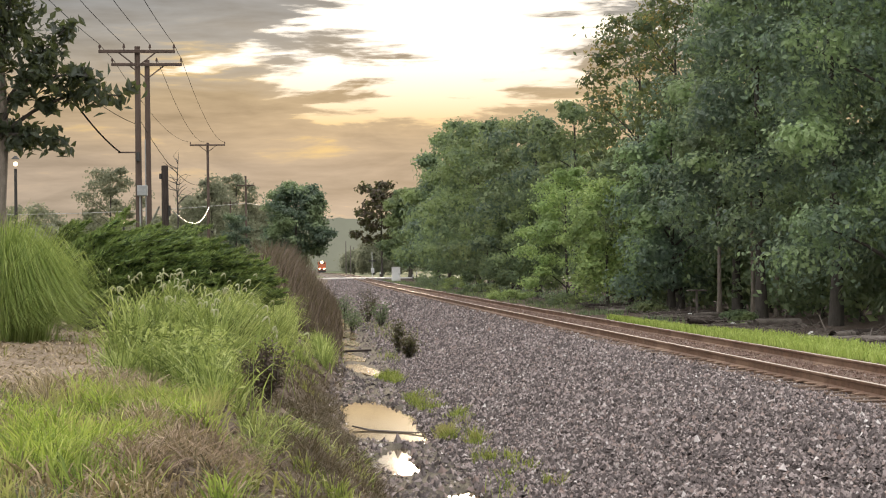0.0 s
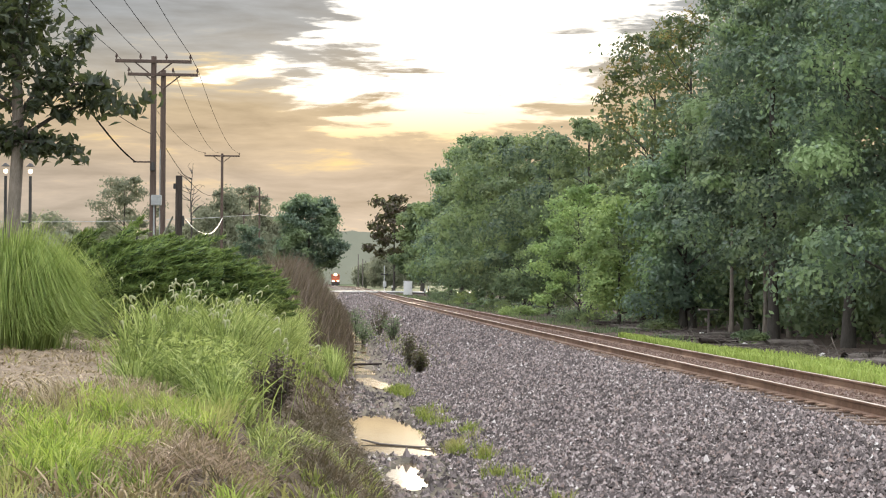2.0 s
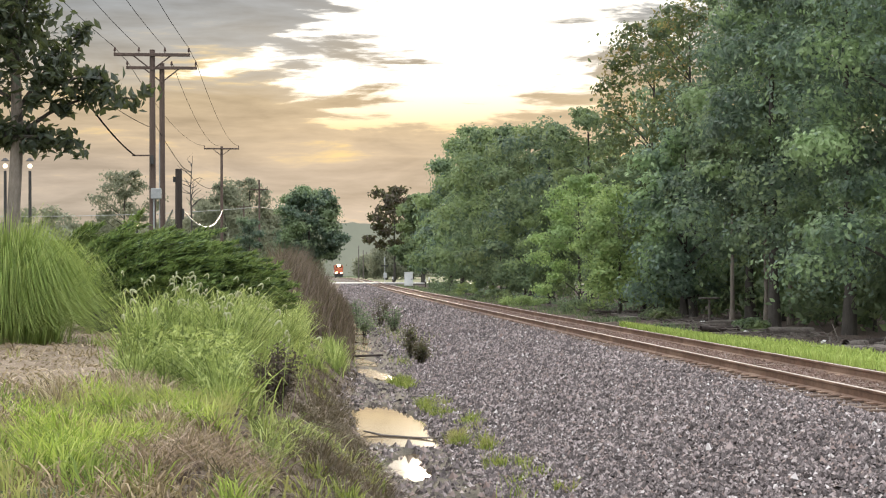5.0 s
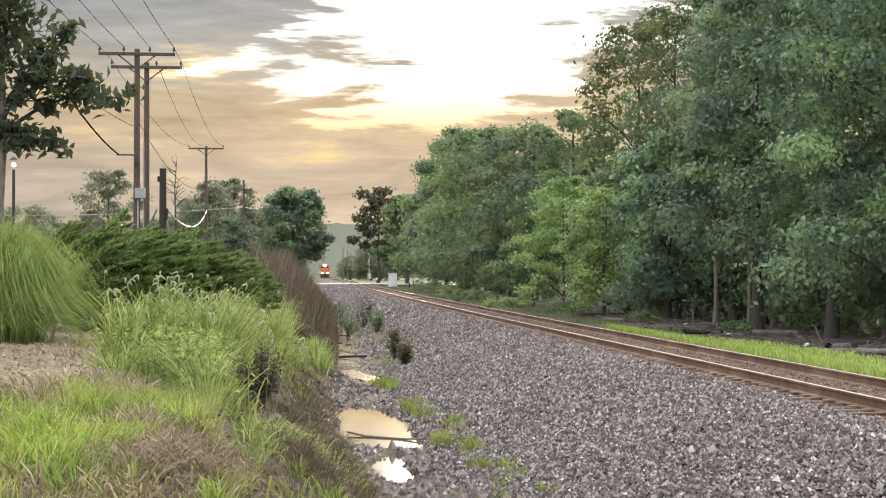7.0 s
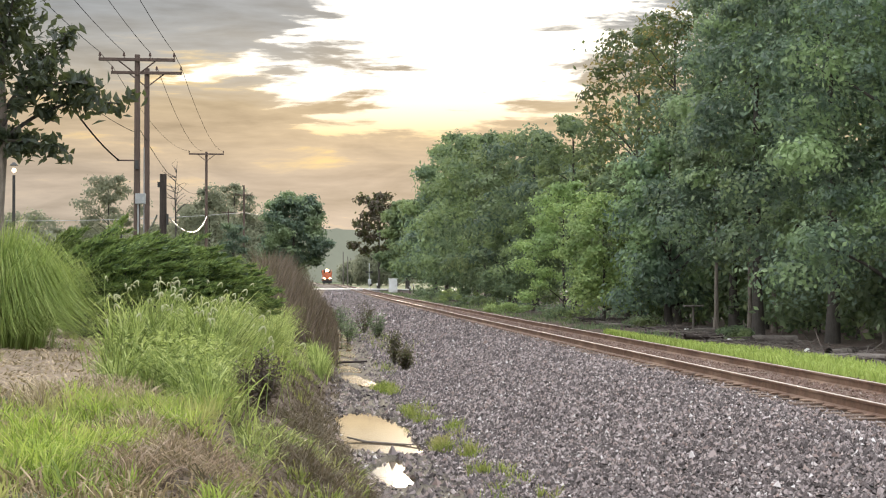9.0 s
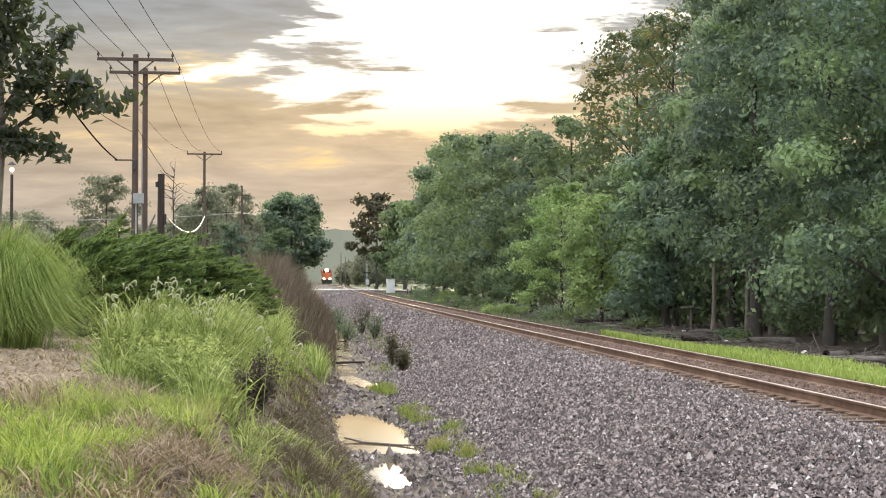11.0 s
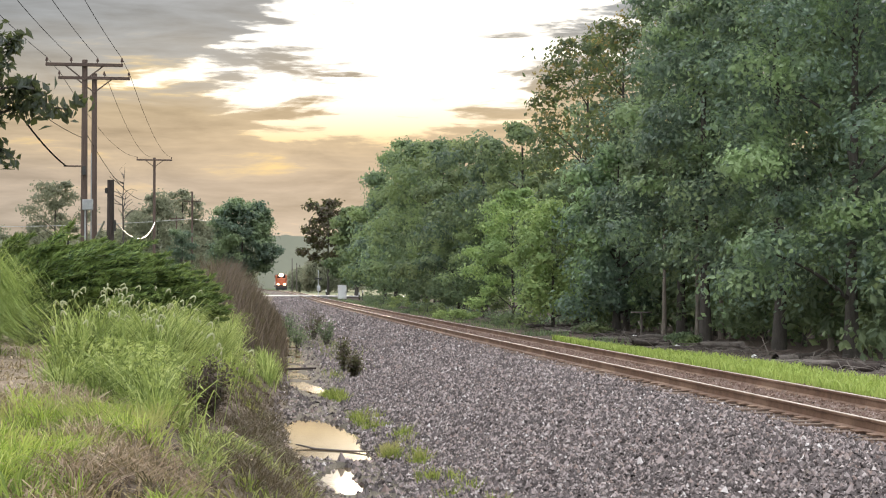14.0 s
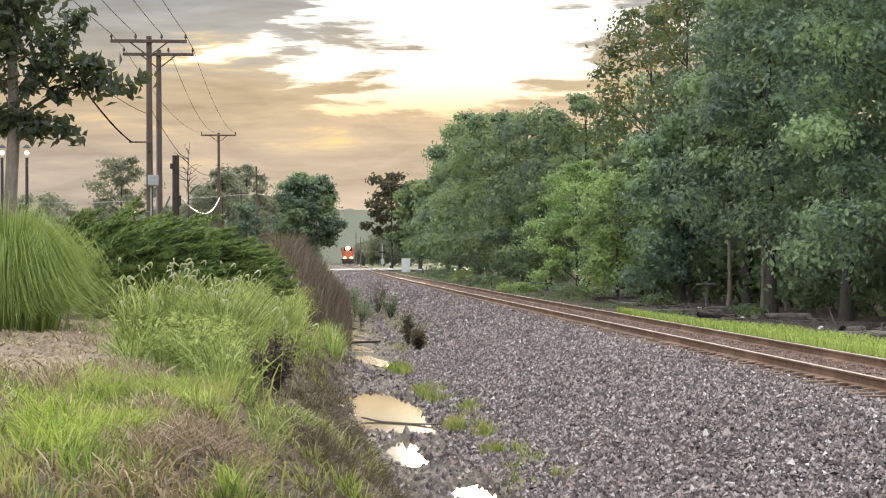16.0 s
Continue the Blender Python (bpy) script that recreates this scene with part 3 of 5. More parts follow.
def make_road():
    xs = np.linspace(-30, 42, 73)
    v, q = [], []
    for x in xs:
        for y, dz in ((203.0, -0.05), (203.15, 0.06), (211.0, 0.06), (211.15, -0.05)):
            v.append((x, y, float(land(x, 207.0)) + dz))
    for i in range(len(xs) - 1):
        for j in range(3):
            q.append((i * 4 + j, (i + 1) * 4 + j, (i + 1) * 4 + j + 1, i * 4 + j + 1))
    tagged(piece("road", v, None, M_ASPHALT, quads=q), "pale worn level-crossing road over the track", "road", kind="structure")


make_road()


def make_track():
    root = thing("railway_track", (0, 0, 0), "single rusty steel railway track on wooden ties", "railway track", kind="structure")
    prof = [(-0.07, -0.17), (0.07, -0.17), (0.07, -0.155), (0.012, -0.135), (0.010, -0.045), (0.036, -0.034), (0.037, -0.005), (0.033, 0.0), (-0.033, 0.0), (-0.037, -0.005), (-0.036, -0.034), (-0.010, -0.045), (-0.012, -0.135), (-0.07, -0.155)]
    ys = np.concatenate([np.arange(-20, 240, 2.0), np.geomspace(240, 900, 60)])
    n = len(prof)
    for side in (-0.75, 0.75):
        v = np.array([(track_x(y) + side + px, y, pz + track_z(y)) for y in ys for px, pz in prof])
        q, top = [], []
        for i in range(len(ys) - 1):
            for j in range(n):
                k = (j + 1) % n
                q.append((i * n + j, i * n + k, (i + 1) * n + k, (i + 1) * n + j))
                top.append(1 if j == 7 else 0)
        ob = new("rail", raw_mesh("rail", v, None, q, (M_RAIL, M_RAILTOP)))
        ob.data.polygons.foreach_set("material_index", np.array(top, np.int32))
        ob["label"] = "rusty steel rail with a polished head"
        under(ob, root)
    # ties: the near ones one by one, the far ones in one mesh
    rng = np.random.default_rng(4)
    kinds = []
    for k in range(5):
        bm = boxed((2.6, 0.22, 0.17), (0, 0, 0), 0.012)
        for vert in bm.verts:
            vert.co += Vector(rng.normal(0, 0.006, 3))
        me = bpy.data.meshes.new("tie")
        bm.to_mesh(me)
        bm.free()
        me.materials.append(M_TIE)
        kinds.append(me)
    far = []
    for i in range(430):
        y = 3 + i * 0.5
        if y < 150:
            ob = new("tie", kinds[int(rng.integers(5))])
            ob.location = (track_x(y) + rng.normal(0, 0.03), y + rng.normal(0, 0.015), -0.255 + rng.normal(0, 0.006))
            ob.rotation_euler = (0, 0, rng.normal(0, 0.008))
            under(ob, root)
        else:
            c = np.array([(a, b, d) for a in (-1.3, 1.3) for b in (-0.11, 0.11) for d in (-0.08, 0.08)])
            far.append((c + np.array([track_x(y), y, -0.255]), np.array([(0, 1, 3, 2), (4, 6, 7, 5), (0, 4, 5, 1), (2, 3, 7, 6), (1, 5, 7, 3), (0, 2, 6, 4)])))
    v, q = join(far)
    tagged(piece("far_ties", v, None, M_TIE, root, quads=q), kind="stuff")
    # tie plates under both rails
    plates = []
    for i in range(300):
        y = 3 + i * 0.5
        for side in (-0.75, 0.75):
            c = np.array([(a, b, d) for a in (-0.17, 0.17) for b in (-0.1, 0.1) for d in (-0.172, -0.155)])
            plates.append((c + np.array([track_x(y) + side, y, 0.0]), np.array([(0, 1, 3, 2), (4, 6, 7, 5), (0, 4, 5, 1), (2, 3, 7, 6), (1, 5, 7, 3), (0, 2, 6, 4)])))
    v, q = join(plates)
    tagged(piece("tie_plates", v, None, M_RAIL, root, quads=q), kind="stuff")


make_track()

# rough chips of stone: a few shapes, thrown over the bed
# five corners: the underside is bedded in the ground
CHIP = np.array([(1, 0, -0.25), (-1, 0, -0.25), (0, 1, -0.25), (0, -1, -0.25), (0, 0, 1.0)])
CHIP_T = np.array([(0, 2, 4), (2, 1, 4), (1, 3, 4), (3, 0, 4)])


def chips(rng, at, size, flat=0.8):
    n = len(at)
    v = CHIP[None] * rng.uniform(0.75, 1.25, (n, 5, 1)) + rng.normal(0, 0.2, (n, 5, 3))
    v[:, :, 2] *= flat * 1.25
    a, b = rng.uniform(0, 6.28, n), rng.normal(0, 0.35, n)
    ca, sa, cb, sb = np.cos(a)[:, None], np.sin(a)[:, None], np.cos(b)[:, None], np.sin(b)[:, None]
    x, y, z = v[:, :, 0], v[:, :, 1], v[:, :, 2]
    x, z = x * cb - z * sb, x * sb + z * cb
    x, y = x * ca - y * sa, x * sa + y * ca
    v = np.stack([x, y, z], -1) * (size[:, None, None] * 0.5) + at[:, None]
    t = (CHIP_T[None] + (np.arange(n) * 5)[:, None, None]).reshape(-1, 3)
    return v.reshape(-1, 3), t


def make_ballast():
    rng = np.random.default_rng(11)
    out = []
    for y0, y1, per, size in ((11.5, 26, 420, 0.047), (26, 44, 280, 0.054), (44, 75, 120, 0.072), (75, 140, 34, 0.11), (140, 200, 15, 0.15)):
        n = int((y1 - y0) * 7.5 * per)
        y = rng.uniform(y0, y1, n)
        x = track_x(y) - 1.0 - rng.uniform(0, 1, n) * (track_x(y) - 1.0 - np.where(y > 80, ditch_left(y) - 0.6, toe_x(y)) + 0.3)
        lift = np.where(np.abs(x - track_x(y)) < 1.35, -0.01, 0.012)
        keep = x > np.where(y > 80, ditch_left(y) - 0.6, toe_x(y)) - 0.3 * rng.uniform(0, 1, n)
        x, y, lift = x[keep], y[keep], lift[keep]
        out.append(chips(rng, np.stack([x, y, land(x, y) + lift + rng.uniform(-0.016, 0.03, len(x))], 1), size * rng.lognormal(0, 0.28, len(x))))
    # between and beyond the rails
    n = 26000
    y = 13 + 80 * rng.uniform(0, 1, n) ** 1.5
    x = track_x(y) + rng.uniform(-1.2, 2.7, n)
    gap = np.abs((y - 3) % 0.5 - 0.25) < 0.15
    x, y = x[gap | (x > track_x(y) + 1.3)], y[gap | (x > track_x(y) + 1.3)]
    z = land(x, y)
    # stones that have spilled over the ties
    n = 11000
    y2 = 14 + 80 * rng.uniform(0, 1, n) ** 1.5
    x2 = track_x(y2) + rng.uniform(-0.66, 0.66, n)
    x, y, z = np.concatenate([x, x2]), np.concatenate([y, y2]), np.concatenate([z, np.full(n, -0.168)])
    v, t = chips(rng, np.stack([x, y, z], 1), 0.06 * rng.lognormal(0, 0.25, len(x)))
    tagged(piece("rusty_ballast", v, t, M_RUSTSTONE), "rust-stained stones between the rails", "ballast", kind="stuff")
    v, t = join(out)
    bed = tagged(piece("ballast", v, t, M_STONE), "grey crushed-stone ballast along the railway track", "ballast", kind="stuff")
    # the nearest stones one by one
    kinds = []
    for _ in range(8):
        v, t = chips(rng, np.zeros((1, 3)), np.array([0.075]))
        t = np.concatenate([t, [(0, 3, 1), (0, 1, 2)]])
        kinds.append(raw_mesh("stone", v, t, None, (M_STONE,)))
    for i in range(280):
        y = 12.5 + 5.5 * rng.uniform() ** 0.8
        x = rng.uniform(3.0, float(track_x(y)) - 2.2)
        ob = new("stone", kinds[i % 8])
        ob.location = (x, y, float(land(x, y)) + 0.028)
        ob.rotation_euler = (rng.normal(0, 0.4), rng.normal(0, 0.4), rng.uniform(0, 6.28))
        under(ob, bed)


make_ballast()


# ---- trees ----
def tree(name, at, height, radius, leaf, low=1.5, boughs=24, per=520, leaf_size=0.26, bough=1.25, seed=0, trunk=0.2, bark=None, label="", category="tree", group="", limbs=9, full=0.45):
    """A trunk, limbs, and a crown of uneven boughs clothed in leaves. full: where the crown is widest."""
    rng = np.random.default_rng(seed)
    z = float(land(at[0], at[1])) - 0.05
    root = thing(name, (at[0], at[1], z), label, category, group)
    h = (np.arange(boughs) + rng.uniform(0.1, 0.9, boughs)) / boughs
    az = np.arange(boughs) * 2.4 + rng.uniform(-0.6, 0.6, boughs)
    lobes = 1 + 0.25 * np.sin(az * 3 + rng.uniform(0, 6)) + 0.15 * np.sin(az * 2 + h * 9)
    shape = np.sqrt(np.clip(1 - ((h - full) / np.where(h > full, 1.02 - full, full + 0.35)) ** 2, 0.01, 1))
    rb = bough * rng.uniform(0.65, 1.3, boughs) * (0.65 + 0.35 * shape)
    r = np.clip(radius * lobes * shape - rb * 0.5, 0, None) * rng.uniform(0.5, 1.0, boughs) ** 0.6
    c = np.stack([np.cos(az) * r, np.sin(az) * r, low + 0.3 * bough + h * (height - low - bough * 0.9)], 1)
    hs = np.linspace(0, height * 0.86, 9)
    line = np.stack([np.cumsum(rng.normal(0, 0.08, 9)) * trunk * 2, np.cumsum(rng.normal(0, 0.08, 9)) * trunk * 2, hs], 1)
    line[0, :2] = 0
    rad = trunk * (1 - 0.86 * np.linspace(0, 1, 9))
    rad[0] *= 1.35
    v, q = tube(line, rad, 8)
    piece("trunk", v, None, bark or M_DARKBARK, root, quads=q, smooth=True)
    for i in rng.permutation(boughs)[:limbs]:
        end = c[i]
        k = np.clip((end[2] - np.hypot(end[0], end[1]) * 0.6) / (height * 0.86), 0.12, 0.85)
        start = np.array([np.interp(k * 8, np.arange(9), line[:, j]) for j in range(3)])
        f = np.linspace(0, 1, 5)[:, None]
        mid = start + (end - start) * f + np.array([0, 0, 1]) * (f * (1 - f)) * 0.2 * np.linalg.norm(end - start) + rng.normal(0, 0.02, (5, 3)) * (f > 0)
        v, q = tube(mid, trunk * 0.42 * (1 - k * 0.6) * np.linspace(1, 0.2, 5), 5)
        piece("limb", v, None, bark or M_DARKBARK, root, quads=q, smooth=True)
    v, t = shell_leaves(rng, c, rb, per, leaf_size)
    piece("crown", v, t, leaf, root)
    if leaf is L_THIN:
        # hanging seed clusters on the upper boughs
        top = c[c[:, 2] > height * 0.62]
        p = np.repeat(top, 12, 0) + rng.normal(0, bough * 0.5, (len(top) * 12, 3)) * [1, 1, 0.5]
        p = (p[:, None] + rng.normal(0, 0.09, (len(p), 4, 3))).reshape(-1, 3)
        v, t = leaves(rng, p, leaf_size * 0.8, 0.6, 0.5)
        tagged(piece("seed_fluff", v, t, L_SEEDS, root), kind="stuff")
    return root


WOODS = "broadleaf trees along the railway"
W_LABEL = "tall green broadleaf tree at the wood's edge"
# the edge of the wood: x, y, height, radius, leaf, low, boughs, bough size
EDGE = [
    (18.2, 44, 16.5, 3.8, L_WOOD, 1.3, 46, 1.2), (18.2, 50, 17.5, 3.6, L_WOOD, 1.5, 44, 1.2), (17.6, 56, 16.0, 3.0, L_WOOD, 2.2, 38, 1.15), (18.8, 63, 14.6, 2.8, L_DEEP, 3.4, 32, 1.2),
    (18.2, 70, 14.8, 3.0, L_THIN, 2.6, 48, 1.0), (18.3, 78, 15.2, 3.3, L_THIN, 3.0, 48, 0.95), (16.8, 66, 8.6, 2.4, L_WOOD, 0.6, 30, 1.0), (16.9, 74, 8.0, 2.4, L_OLIVE, 0.6, 30, 1.0), (17.6, 91, 12.0, 3.2, L_OLIVE, 2.5, 26, 1.1), (17.0, 101, 12.2, 3.3, L_DEEP, 1.5, 26, 1.2),
    (17.2, 111, 12.6, 3.6, L_OLIVE, 1.0, 26, 1.3), (17.2, 122, 14.2, 4.2, L_OLIVE, 1.0, 28, 1.5), (17.6, 136, 15.2, 4.4, L_OLIVE, 0.8, 28, 1.5),
    (18.2, 152, 16.6, 4.4, L_OLIVE, 0.8, 28, 1.5), (18.6, 168, 16.4, 4.0, L_WOOD, 0.8, 26, 1.5), (19.4, 186, 14.0, 4.0, L_OLIVE, 0.8, 24, 1.5),
    (20.6, 200, 13.4, 4.0, L_WOOD, 1.2, 22, 1.5), (19.2, 222, 13.6, 3.6, L_OLIVE, 2.4, 22, 1.5), (16.6, 245, 15.6, 4.3, L_RUSSET, 5.0, 28, 1.3), (20.5, 240, 14.0, 3.6, L_OLIVE, 1.2, 20, 1.5),
    (21.5, 42, 18.0, 4.6, L_WOOD, 2.0, 30, 1.5), (22.5, 53, 18.0, 4.6, L_DEEP, 2.0, 30, 1.5), (22.5, 64, 16.5, 4.6, L_DEEP, 2.0, 30, 1.5), (24.0, 76, 13.5, 4.4, L_DEEP, 1.0, 28, 1.5),
    (23.0, 92, 13.5, 4.6, L_WOOD, 1.0, 26, 1.5), (23.0, 112, 12.0, 4.6, L_WOOD, 1.0, 24, 1.6), (23.5, 138, 13.0, 4.8, L_OLIVE, 1.0, 24, 1.6),
    (24.0, 165, 13.5, 4.8, L_WOOD, 1.0, 24, 1.6), (25.0, 195, 13.0, 5.0, L_WOOD, 1.0, 24, 1.6),
    (29.0, 50, 15.0, 5.0, L_WOOD, 0.3, 30, 1.9), (29.0, 62, 15.0, 5.0, L_WOOD, 0.3, 30, 1.9), (30.0, 78, 14.0, 5.2, L_WOOD, 0.3, 30, 1.9), (30.0, 98, 12.0, 5.5, L_WOOD, 0.3, 28, 1.9), (31.0, 125, 12.0, 5.5, L_WOOD, 0.3, 26, 1.9), (32.0, 160, 12.0, 5.5, L_WOOD, 0.3, 26, 1.9),
    (36.0, 72, 11.0, 5.5, L_WOOD, 0.2, 28, 2.0), (36.0, 86, 11.0, 5.5, L_WOOD, 0.2, 28, 2.0), (37.0, 104, 11.0, 5.5, L_WOOD, 0.2, 28, 2.0),
]
for i, (x, y, h, r, leaf, low, nb, bs) in enumerate(EDGE):
    open_ = leaf is L_RUSSET or leaf is L_THIN
    back = 0.22 if x > 28 else 0.38 if x > 20.8 else 0.74
    tree("tree", (x, y), h, r, leaf, low, nb, 130 if open_ else int((320 + max(0, 80 - y) * 15) * bs * back), (0.08 + y * 0.002) * (1.32 if back < 0.6 else 1.08), bs, 100 + i, 0.14 + h * 0.004,
         label="tree with dark russet leaves beside the road crossing" if leaf is L_RUSSET else "tall thin-crowned dark tree among the woods" if open_ else W_LABEL, group=WOODS, limbs=10)

# slender stems under the high crowns
for i, (x, y, h) in enumerate([(17.9, 58, 9.0), (19.0, 58.5, 10.5), (17.3, 60.5, 8.0), (19.6, 49, 11.0)]):
    tree("slender_tree", (x, y), h, 1.5, L_DEEP, h * 0.5, 16, 260, 0.18, 0.8, 330 + i, 0.10, M_BARK, "slender grey-stemmed tree under the tall crowns", group="slender trees", limbs=6)

# brighter, lower trees and bushes in front of the wood
for i, (x, y, h, r, leaf) in enumerate([(15.3, 82, 7.4, 2.5, L_BRIGHT), (15.1, 71, 6.2, 1.9, L_BRIGHT), (15.5, 93, 6.0, 2.2, L_OLIVE), (15.6, 103, 6.2, 2.0, L_OLIVE), (16.0, 118, 6.0, 2.4, L_OLIVE)]):
    tree("young_tree", (x, y), h, r, leaf, 0.5, 30, 330, 0.18, 0.75, 300 + i, 0.09, label="young light-green tree before the wood", group="young trees", limbs=7)
# thickets added behind the trunks to darken the open floor under the crowns
for i, (x, y, h, r) in enumerate([(20.0, 41, 3.6, 2.6), (20.4, 47, 3.4, 2.4), (20.2, 53, 3.8, 2.6), (20.6, 58, 3.4, 2.4), (20.2, 63, 3.6, 2.4), (20.6, 68, 3.6, 2.5), (20.2, 74, 3.8, 2.6), (20.0, 80, 3.6, 2.5), (20.6, 86, 3.6, 2.6), (26, 47, 4.5, 3.2), (26, 56, 4.5, 3.2), (26.5, 65, 4.5, 3.2), (26.5, 74, 4.5, 3.2)]):
    tree("thicket", (x, y), h, r, L_OLIVE, 0.0, 20, 120, 0.3, 1.1, 370 + i, 0.06, label="thicket added to darken the space under tall trees", category="bush", group="thickets under the wood", limbs=5)
for i, (x, y, h, r) in enumerate([(13.4, 90, 0.7, 1.5), (13.9, 106, 0.9, 1.7), (14.4, 122, 1.3, 1.9), (14.2, 138, 1.2, 1.8), (15.3, 64, 0.6, 0.8), (15.7, 52.5, 0.6, 0.6), (14.5, 77, 0.7, 1.3), (15.8, 160, 1.5, 1.7)]):
    tree("bush", (x, y), h, r, (L_BRIGHT if i in (0, 2) else L_OLIVE), 0.0, 22, 110, 0.11, 0.3, 340 + i, 0.03, label="low leafy bush beside the track", category="bush", group="lineside bushes", limbs=5)

# beside the poles and the crossing
tree("tree", (1.5, 112), 7.4, 2.35, L_DEEP, 2.0, 50, 420, 0.22, 0.75, 401, 0.16, label="round dense green tree standing behind the brown brush", limbs=10)
tree("cedar", (-1.9, 82), 4.1, 0.95, L_DEEP, 0.2, 18, 300, 0.13, 0.36, 402, 0.07, label="small dark evergreen behind the juniper", limbs=5)
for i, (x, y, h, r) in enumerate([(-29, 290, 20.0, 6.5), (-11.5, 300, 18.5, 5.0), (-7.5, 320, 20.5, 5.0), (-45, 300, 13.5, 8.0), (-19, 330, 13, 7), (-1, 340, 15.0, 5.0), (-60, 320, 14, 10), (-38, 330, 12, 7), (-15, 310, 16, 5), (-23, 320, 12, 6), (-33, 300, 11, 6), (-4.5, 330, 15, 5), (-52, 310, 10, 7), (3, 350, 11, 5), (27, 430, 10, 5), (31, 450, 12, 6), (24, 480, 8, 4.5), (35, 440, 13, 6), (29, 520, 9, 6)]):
    tree("tree", (x, y), h, r, L_FAR, 0.4, 40, 170, 0.6, 2.0, 420 + i, 0.3, label="distant green tree, haze painted into its pale leaves", group="distant trees", limbs=8)

def bare_tree(at, h, seed):
    rng = np.random.default_rng(seed)
    z = float(land(*at)) - 0.05
    root = thing("bare_tree", (*at, z), "leafless dead tree with thin twigs behind the poles", "tree")
    v, q = tube([(0, 0, 0), (0.05, 0, h * 0.4), (-0.05, 0, h * 0.75), (0.1, 0, h)], [0.09, 0.07, 0.04, 0.012], 7)
    piece("trunk", v, None, M_DARKBARK, root, quads=q)
    for i in range(18):
        f = rng.uniform(0.55, 0.97)
        a = rng.uniform(0, 6.28)
        L = rng.uniform(0.6, 1.5) * (1.25 - f)* 1.6
        s0 = np.array([0, 0, h * f])
        e = s0 + np.array([np.cos(a) * L, np.sin(a) * L, L * rng.uniform(0.2, 0.8)])
        v, q = tube([s0, (s0 + e) / 2 + rng.normal(0, 0.06, 3), e, e + rng.normal(0, 0.2, 3)], [0.03, 0.022, 0.014, 0.006], 5)
        piece("limb", v, None, M_DARKBARK, root, quads=q)


bare_tree((-6.4, 108), 8.9, 9)


# broad-leaved street tree hanging into the view
def street_tree():
    rng = np.random.default_rng(77)
    at = (-4.35, 26.0)
    z = float(land(*at)) - 0.05
    root = thing("street_tree", (*at, z), "street tree with big drooping dark leaves and pale trunk", "tree")
    v, q = tube([(0, 0, 0), (0.02, 0, 1.0), (-0.02, 0.03, 2.2), (0.05, 0, 3.4), (0.0, 0, 4.8), (-0.1, 0, 6.2)], [0.15, 0.115, 0.105, 0.1, 0.07, 0.03], 10)
    piece("trunk", v, None, M_BARK, root, quads=q, smooth=True, label="pale grey-brown trunk")
    arms = [((0.02, 0, 3.3), (0.9, 0.1, 4.2), (1.9, 0.0, 3.95)), ((-0.5, 0, 3.3), (0.3, -0.2, 3.4), (0.88, -0.2, 3.25)), ((-0.4, 0.2, 3.4), (0.1, 0.2, 3.45), (0.55, 0.2, 3.3)), ((0, 0, 3.7), (0.5, 0.3, 4.6), (1.0, 0.4, 5.1)), ((0.3, 0, 3.9), (0.9, -0.2, 4.4), (1.4, -0.2, 4.25)),
            ((0, 0, 3.9), (-0.9, 0, 4.6), (-1.7, 0.1, 4.7)), ((0, 0, 4.3), (0.2, -0.4, 5.3), (0.4, -0.5, 6.0)), ((0, 0, 3.3), (-0.7, 0.2, 3.8), (-1.3, 0.2, 3.7)), ((0, 0, 4.5), (-0.5, 0.5, 5.5), (-0.9, 0.6, 6.2)), ((0.02, 0, 3.5), (0.4, -0.4, 4.1), (0.8, -0.6, 4.5))]
    pts, tubes = [], []
    for a in arms:
        a = np.array(a)
        f = np.linspace(0, 1, 8)[:, None]
        line = (1 - f) ** 2 * a[0] + 2 * f * (1 - f) * a[1] + f ** 2 * a[2]
        tubes.append(tube(line, np.linspace(0.04, 0.008, 8), 5))
        for k in range(1 if a[0][0] < -0.3 else 3, 8):
            for _ in range(3 if k < 7 else 4):
                tip = line[k] + rng.normal(0, 0.14, 3) * [1, 1, 0.6]
                tubes.append(tube([line[k], (line[k] + tip) / 2 + [0, 0, 0.03], tip], [0.008, 0.006, 0.003], 4))
                pts.append(tip + rng.normal(0, 0.10, (13, 3)) * [1, 1, 0.7] - [0, 0, 0.04])
    for _ in range(105):
        d = rng.normal(size=3)
        c = np.array([-0.25, 0, 5.0]) + d / np.linalg.norm(d) * np.array([1.0, 1.0, 1.05]) * rng.uniform(0.3, 1)
        pts.append(c + rng.normal(0, 0.15, (14, 3)))
    v, q = join(tubes)
    tagged(piece("branchwork", v, None, M_DARKBARK, root, quads=q), kind="stuff")
    pts = np.concatenate(pts)
    # the outermost leaves of the hanging branch singly, the rest in one crown
    order = np.argsort(-pts[:, 0])
    v, t = leaves(rng, pts[order[280:]], 0.2, droop=0.7, slim=0.5)
    piece("crown", v, t, L_DARK, root)
    kinds = []
    for _ in range(10):
        v, t = leaves(rng, np.zeros((1, 3)), 0.2, droop=0.8, slim=0.5)
        kinds.append(raw_mesh("leaf", v, t, None, (L_DARK,)))
    for i, k in enumerate(order[:280]):
        ob = new("leaf", kinds[i % 10])
        ob.location, ob.rotation_euler = pts[k], (rng.normal(0, 0.3), rng.normal(0, 0.3), rng.uniform(0, 6.28))
        under(ob, root)


street_tree()

